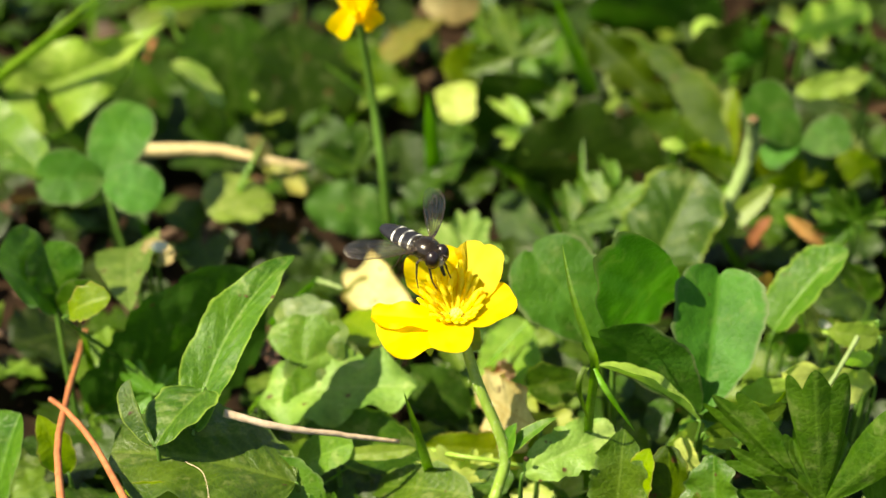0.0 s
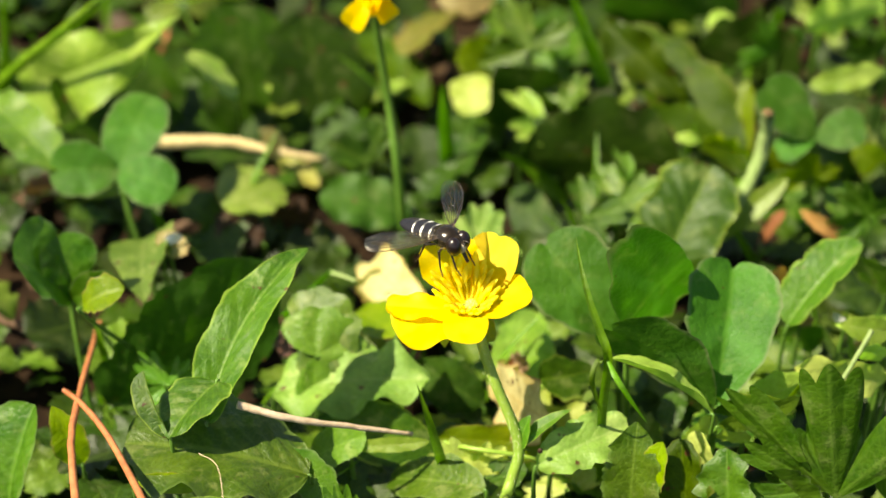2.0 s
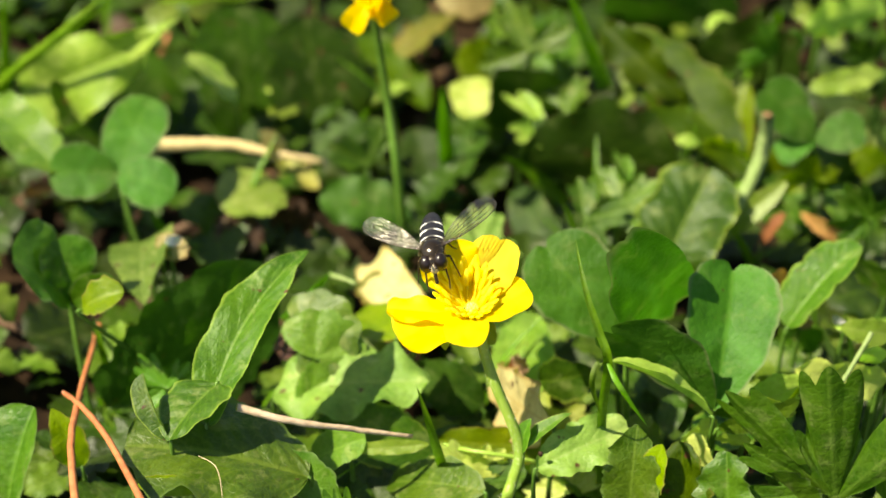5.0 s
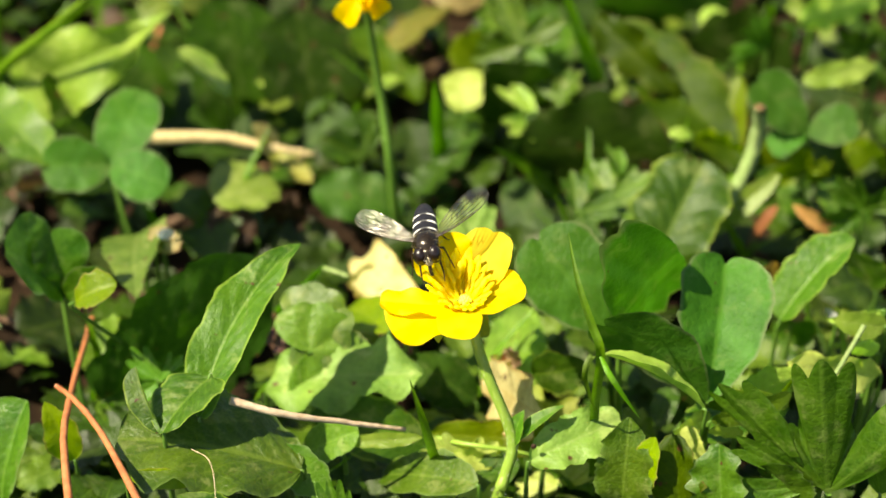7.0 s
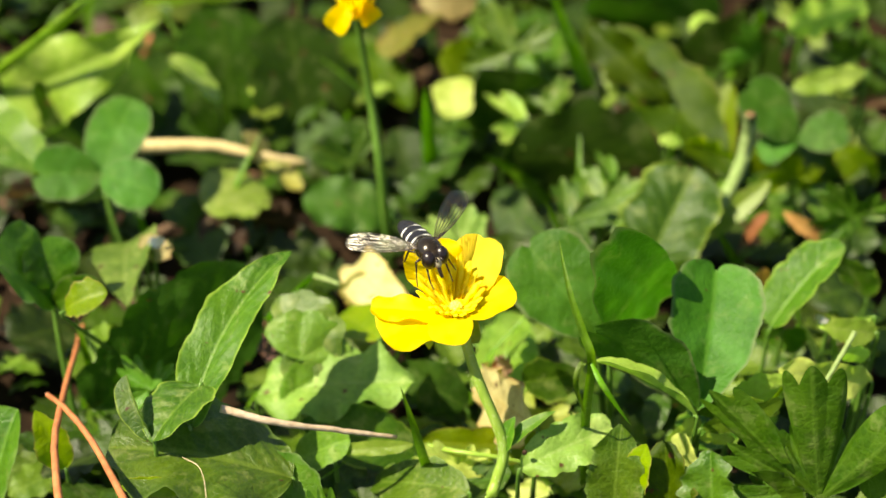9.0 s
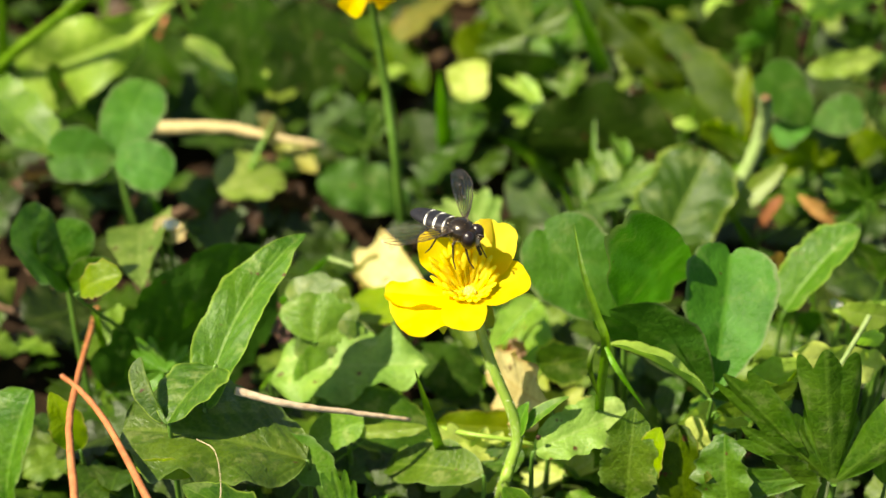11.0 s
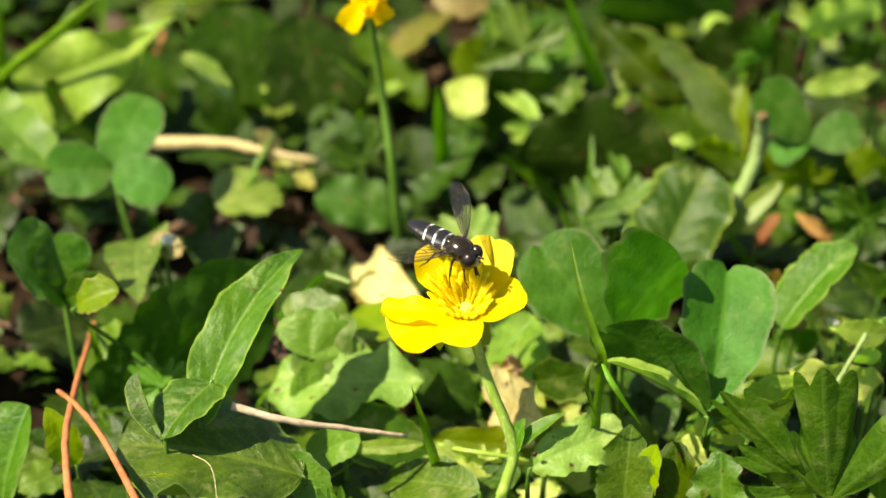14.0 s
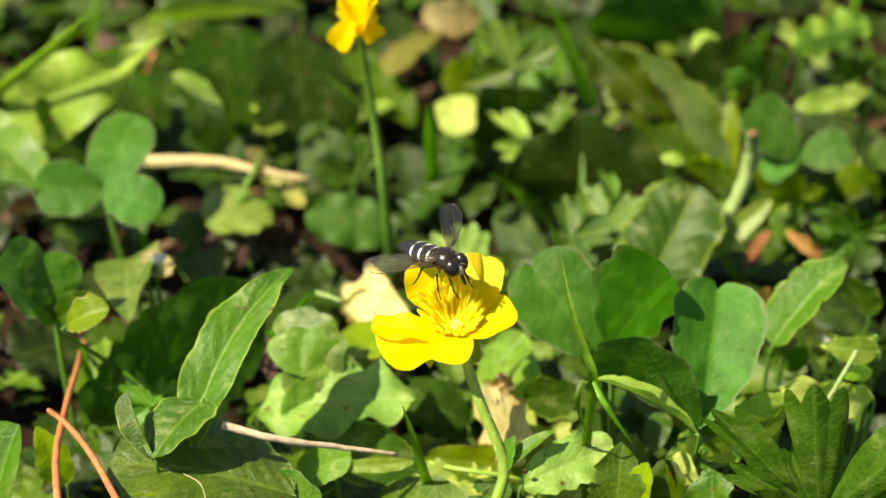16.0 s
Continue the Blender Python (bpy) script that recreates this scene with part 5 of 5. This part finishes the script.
grass([(75.8, 44.0, 2.0), (67.1, 34.2, 16.0), (59.0, 32.4, 24.0)], 1.5, "pale dry grass blade among low leaves", PALE_YELLOW)
grass([(65.1, 37.0, 2.0), (62.9, 28.3, 18.0), (59.9, 25.7, 30.0)], 1.2, "thin pale grass stem by the cut leaf", PALE)
grass([(58.6, 45.4, 2.0), (58.8, 39.4, 14.0), (57.0, 37.9, 24.0)], 1.3, "thin pale grass stem by the cut leaf", PALE)
grass([(-53.4, 76.3, 0.0), (-53.9, 73.2, 8.0), (-54.7, 70.6, 14.0)], 1.4)
grass([(54.2, 66.1, 2.0), (49.4, 59.7, 14.0), (46.1, 55.9, 22.0)], 1.6)
grass([(-57.1, 32.9, 0.0), (-56.4, 24.8, 20.0), (-57.9, 26.2, 29.0)], 1.4, "thin pale stalk under the clover")
cut = stick("cut_stalk", [(52.0, 66.8, 37.0), (52.2, 67.8, 31.0), (50.7, 65.6, 25.0), (46.4, 62.6, 18.0), (42.4, 63.8, 8.0), (41.0, 67.6, -2.0)], 1.2, FUZZY, "hairy grey-green stalk with a brown cut end", "stalk", end=1.5)
part("cut_end", ball(bmesh.new(), V((51.9, 66.3, 37.6)), 0.0010, 0.0010, 0.0005), BROWN, cut, "brown dried cut end")
stick("dry_straw", [(-55.7, 84.5, 17.0), (-42.9, 87.5, 15.0), (-34.7, 87.7, 13.0), (-25.1, 88.7, 10.0)], 1.35, STRAW, "dry pale straw lying over the leaves", "straw", end=0.5)
stick("pine_needle", [(-59.8, 39.4, 14.0), (-57.5, 20.8, 25.0), (-55.9, 1.5, 34.0), (-54.5, -12.6, 39.0), (-51.8, -26.0, 42.0), (-49.3, -38.6, 44.0)], 0.4, RUSTY, "dry rusty-brown pine needle standing in the leaves", "needle", end=0.62)
stick("pine_needle", [(-58.2, 2.7, 34.0), (-54.5, -2.5, 36.0), (-49.3, -12.0, 39.0), (-42.8, -26.9, 43.0), (-37.7, -38.6, 45.0)], 0.36, RUSTY, "dry rusty-brown pine needle lying over the leaves", "needle", end=0.6)
stick("dry_twig", [(-31.4, -9.4, 43.0), (-24.0, -9.1, 40.0), (-16.3, -6.6, 36.0), (-7.2, -3.2, 31.0)], 0.62, TWIG, "thin pinkish dry twig lying on the leaves", "twig", end=0.3)
stick("fallen_stalk", [(-2.6, 1.9, 24.0), (2.3, -1.4, 26.0), (8.2, -1.6, 25.0), (16.7, -0.3, 21.0)], 0.42, STEM, "thin yellow-green stalk lying behind the flower stem", "stalk", end=0.3)
stick("dry_twig", [(-81.8, 51.5, 5.0), (-70.1, 41.8, 9.0), (-62.9, 41.1, 4.0)], 0.8, BARK, "dark brown twig lying on the soil", "twig", end=0.6)
stick("dry_twig", [(-52.9, 74.8, 4.0), (-44.6, 76.0, 7.0), (-35.6, 76.8, 3.0)], 0.9, BARK, "rough brown twig on bare soil", "twig", end=0.5)
stick("dry_hair", [(-35.9, -18.8, 43.0), (-33.2, -21.9, 44.0), (-31.8, -28.3, 45.0), (-31.4, -34.7, 45.0)], 0.05, TWIG, "thin dry curled fibre", "fibre", end=0.04)
stick("dry_straw", [(-21.2, 40.7, 24.0), (-19.1, 38.6, 25.0), (-16.8, 36.3, 26.0)], 0.4, FUZZY, "short bleached straw end", "straw", end=0.25)
stick("dry_sprig", [(-58.2, 133.3, 8.0), (-60.6, 124.2, 4.0), (-58.7, 119.3, 2.0)], 0.55, RUSTY, "dry reddish stem on the soil", "stem")
stick("dry_sprig", [(-58.3, 78.9, 6.0), (-60.9, 73.6, 3.0)], 0.5, RUSTY, "short dry reddish stem", "stem")
# small white fleck near the folded leaf, built as a leaf blade
leaf((60.1, 25.7, 26.0), (58.2, 25.3, 29.0), (59.8, 25.3, 28.0), WHITE, "small white fleck", name="white_fleck", category="petal", nu=10, nv=3)
build_undergrowth()


# ---- what moves ----
def motions():
    foot = buttercup.location.copy()
    walk(buttercup, [(t, pose(*foot, rx, ry, 0)) for t, rx, ry in (
        (0, 0.32, -0.24),
        (0.5, -0.09, -0.10),
        (1, 0.14, -0.20),
        (1.5, -0.00, -0.00),
        (2, 0.11, -0.05),
        (2.5, 0.13, 0.16),
        (3, 0.22, -0.21),
        (3.5, 0.21, -0.07),
        (6, 0.26, 0.10),
        (6.5, 0.06, 0.11),
        (7, 0.16, 0.12),
        (7.5, -0.12, -0.09),
        (8, 0.01, -0.05),
        (8.5, -0.04, -0.16),
        (9, -0.10, 0.10),
        (9.5, -0.02, -0.01),
        (10, 0.12, 0.01),
        (12.5, 0.41, 0.09),
        (13, 0.21, 0.09),
        (13.5, 0.28, 0.08),
        (14, 0.31, 0.02),
        (14.5, 0.12, -0.04),
        (15, 0.10, 0.04),
        (15.5, -0.03, -0.01),
        (16, 0.15, -0.07),
    )])
    walk(hoverfly, [(t, pose(x * MM, y * MM, z * MM, rx, ry, rz)) for t, x, y, z, rx, ry, rz in (
        (0, -3.5, 0.8, 64.2, 1, 0, -132),
        (0.5, -2.9, 0.7, 65.2, 6, 0, -130),
        (1, -3.2, 0.8, 64.8, 2, 0, -131),
        (1.5, -2.8, 0.7, 65.2, 2, 0, -130),
        (2, -2.5, 0.7, 65.0, 8, 0, -130),
        (2.5, -2.9, 1.1, 64.2, 8, 0, -141),
        (3, -3.9, 1.4, 63.5, 8, 6, -156),
        (3.5, -4.1, 1.7, 62.6, 1, 12, -175),
        (6, -4.3, 1.7, 62.1, -3, 12, -179),
        (6.5, -4.0, 1.7, 62.5, -1, 12, -179),
        (7, -4.1, 1.7, 62.3, -4, 12, -177),
        (7.5, -4.6, 1.7, 62.1, -5, 12, 179),
        (8, -4.6, 1.7, 61.5, -2, 12, 179),
        (8.5, -4.7, 1.6, 62.1, 10, 9, -176),
        (9, -2.7, 1.4, 62.9, 6, 6, -152),
        (9.5, -1.9, 1.2, 63.3, 8, 0, -146),
        (10, -1.0, 1.0, 63.6, 7, 0, -138),
        (12.5, -0.2, 0.4, 63.9, -5, 0, -122),
        (13, -0.2, 0.4, 63.9, -6, 0, -122),
        (14, -0.1, 0.4, 63.6, -10, 0, -122),
        (14.5, -0.2, 0.3, 63.4, -11, 0, -120),
        (15, -0.6, 0.7, 64.0, -7, 0, -129),
        (15.5, -0.6, 0.7, 64.0, 1, 0, -129),
        (16, -0.8, 0.7, 64.6, 9, 0, -131),
    )])


motions()
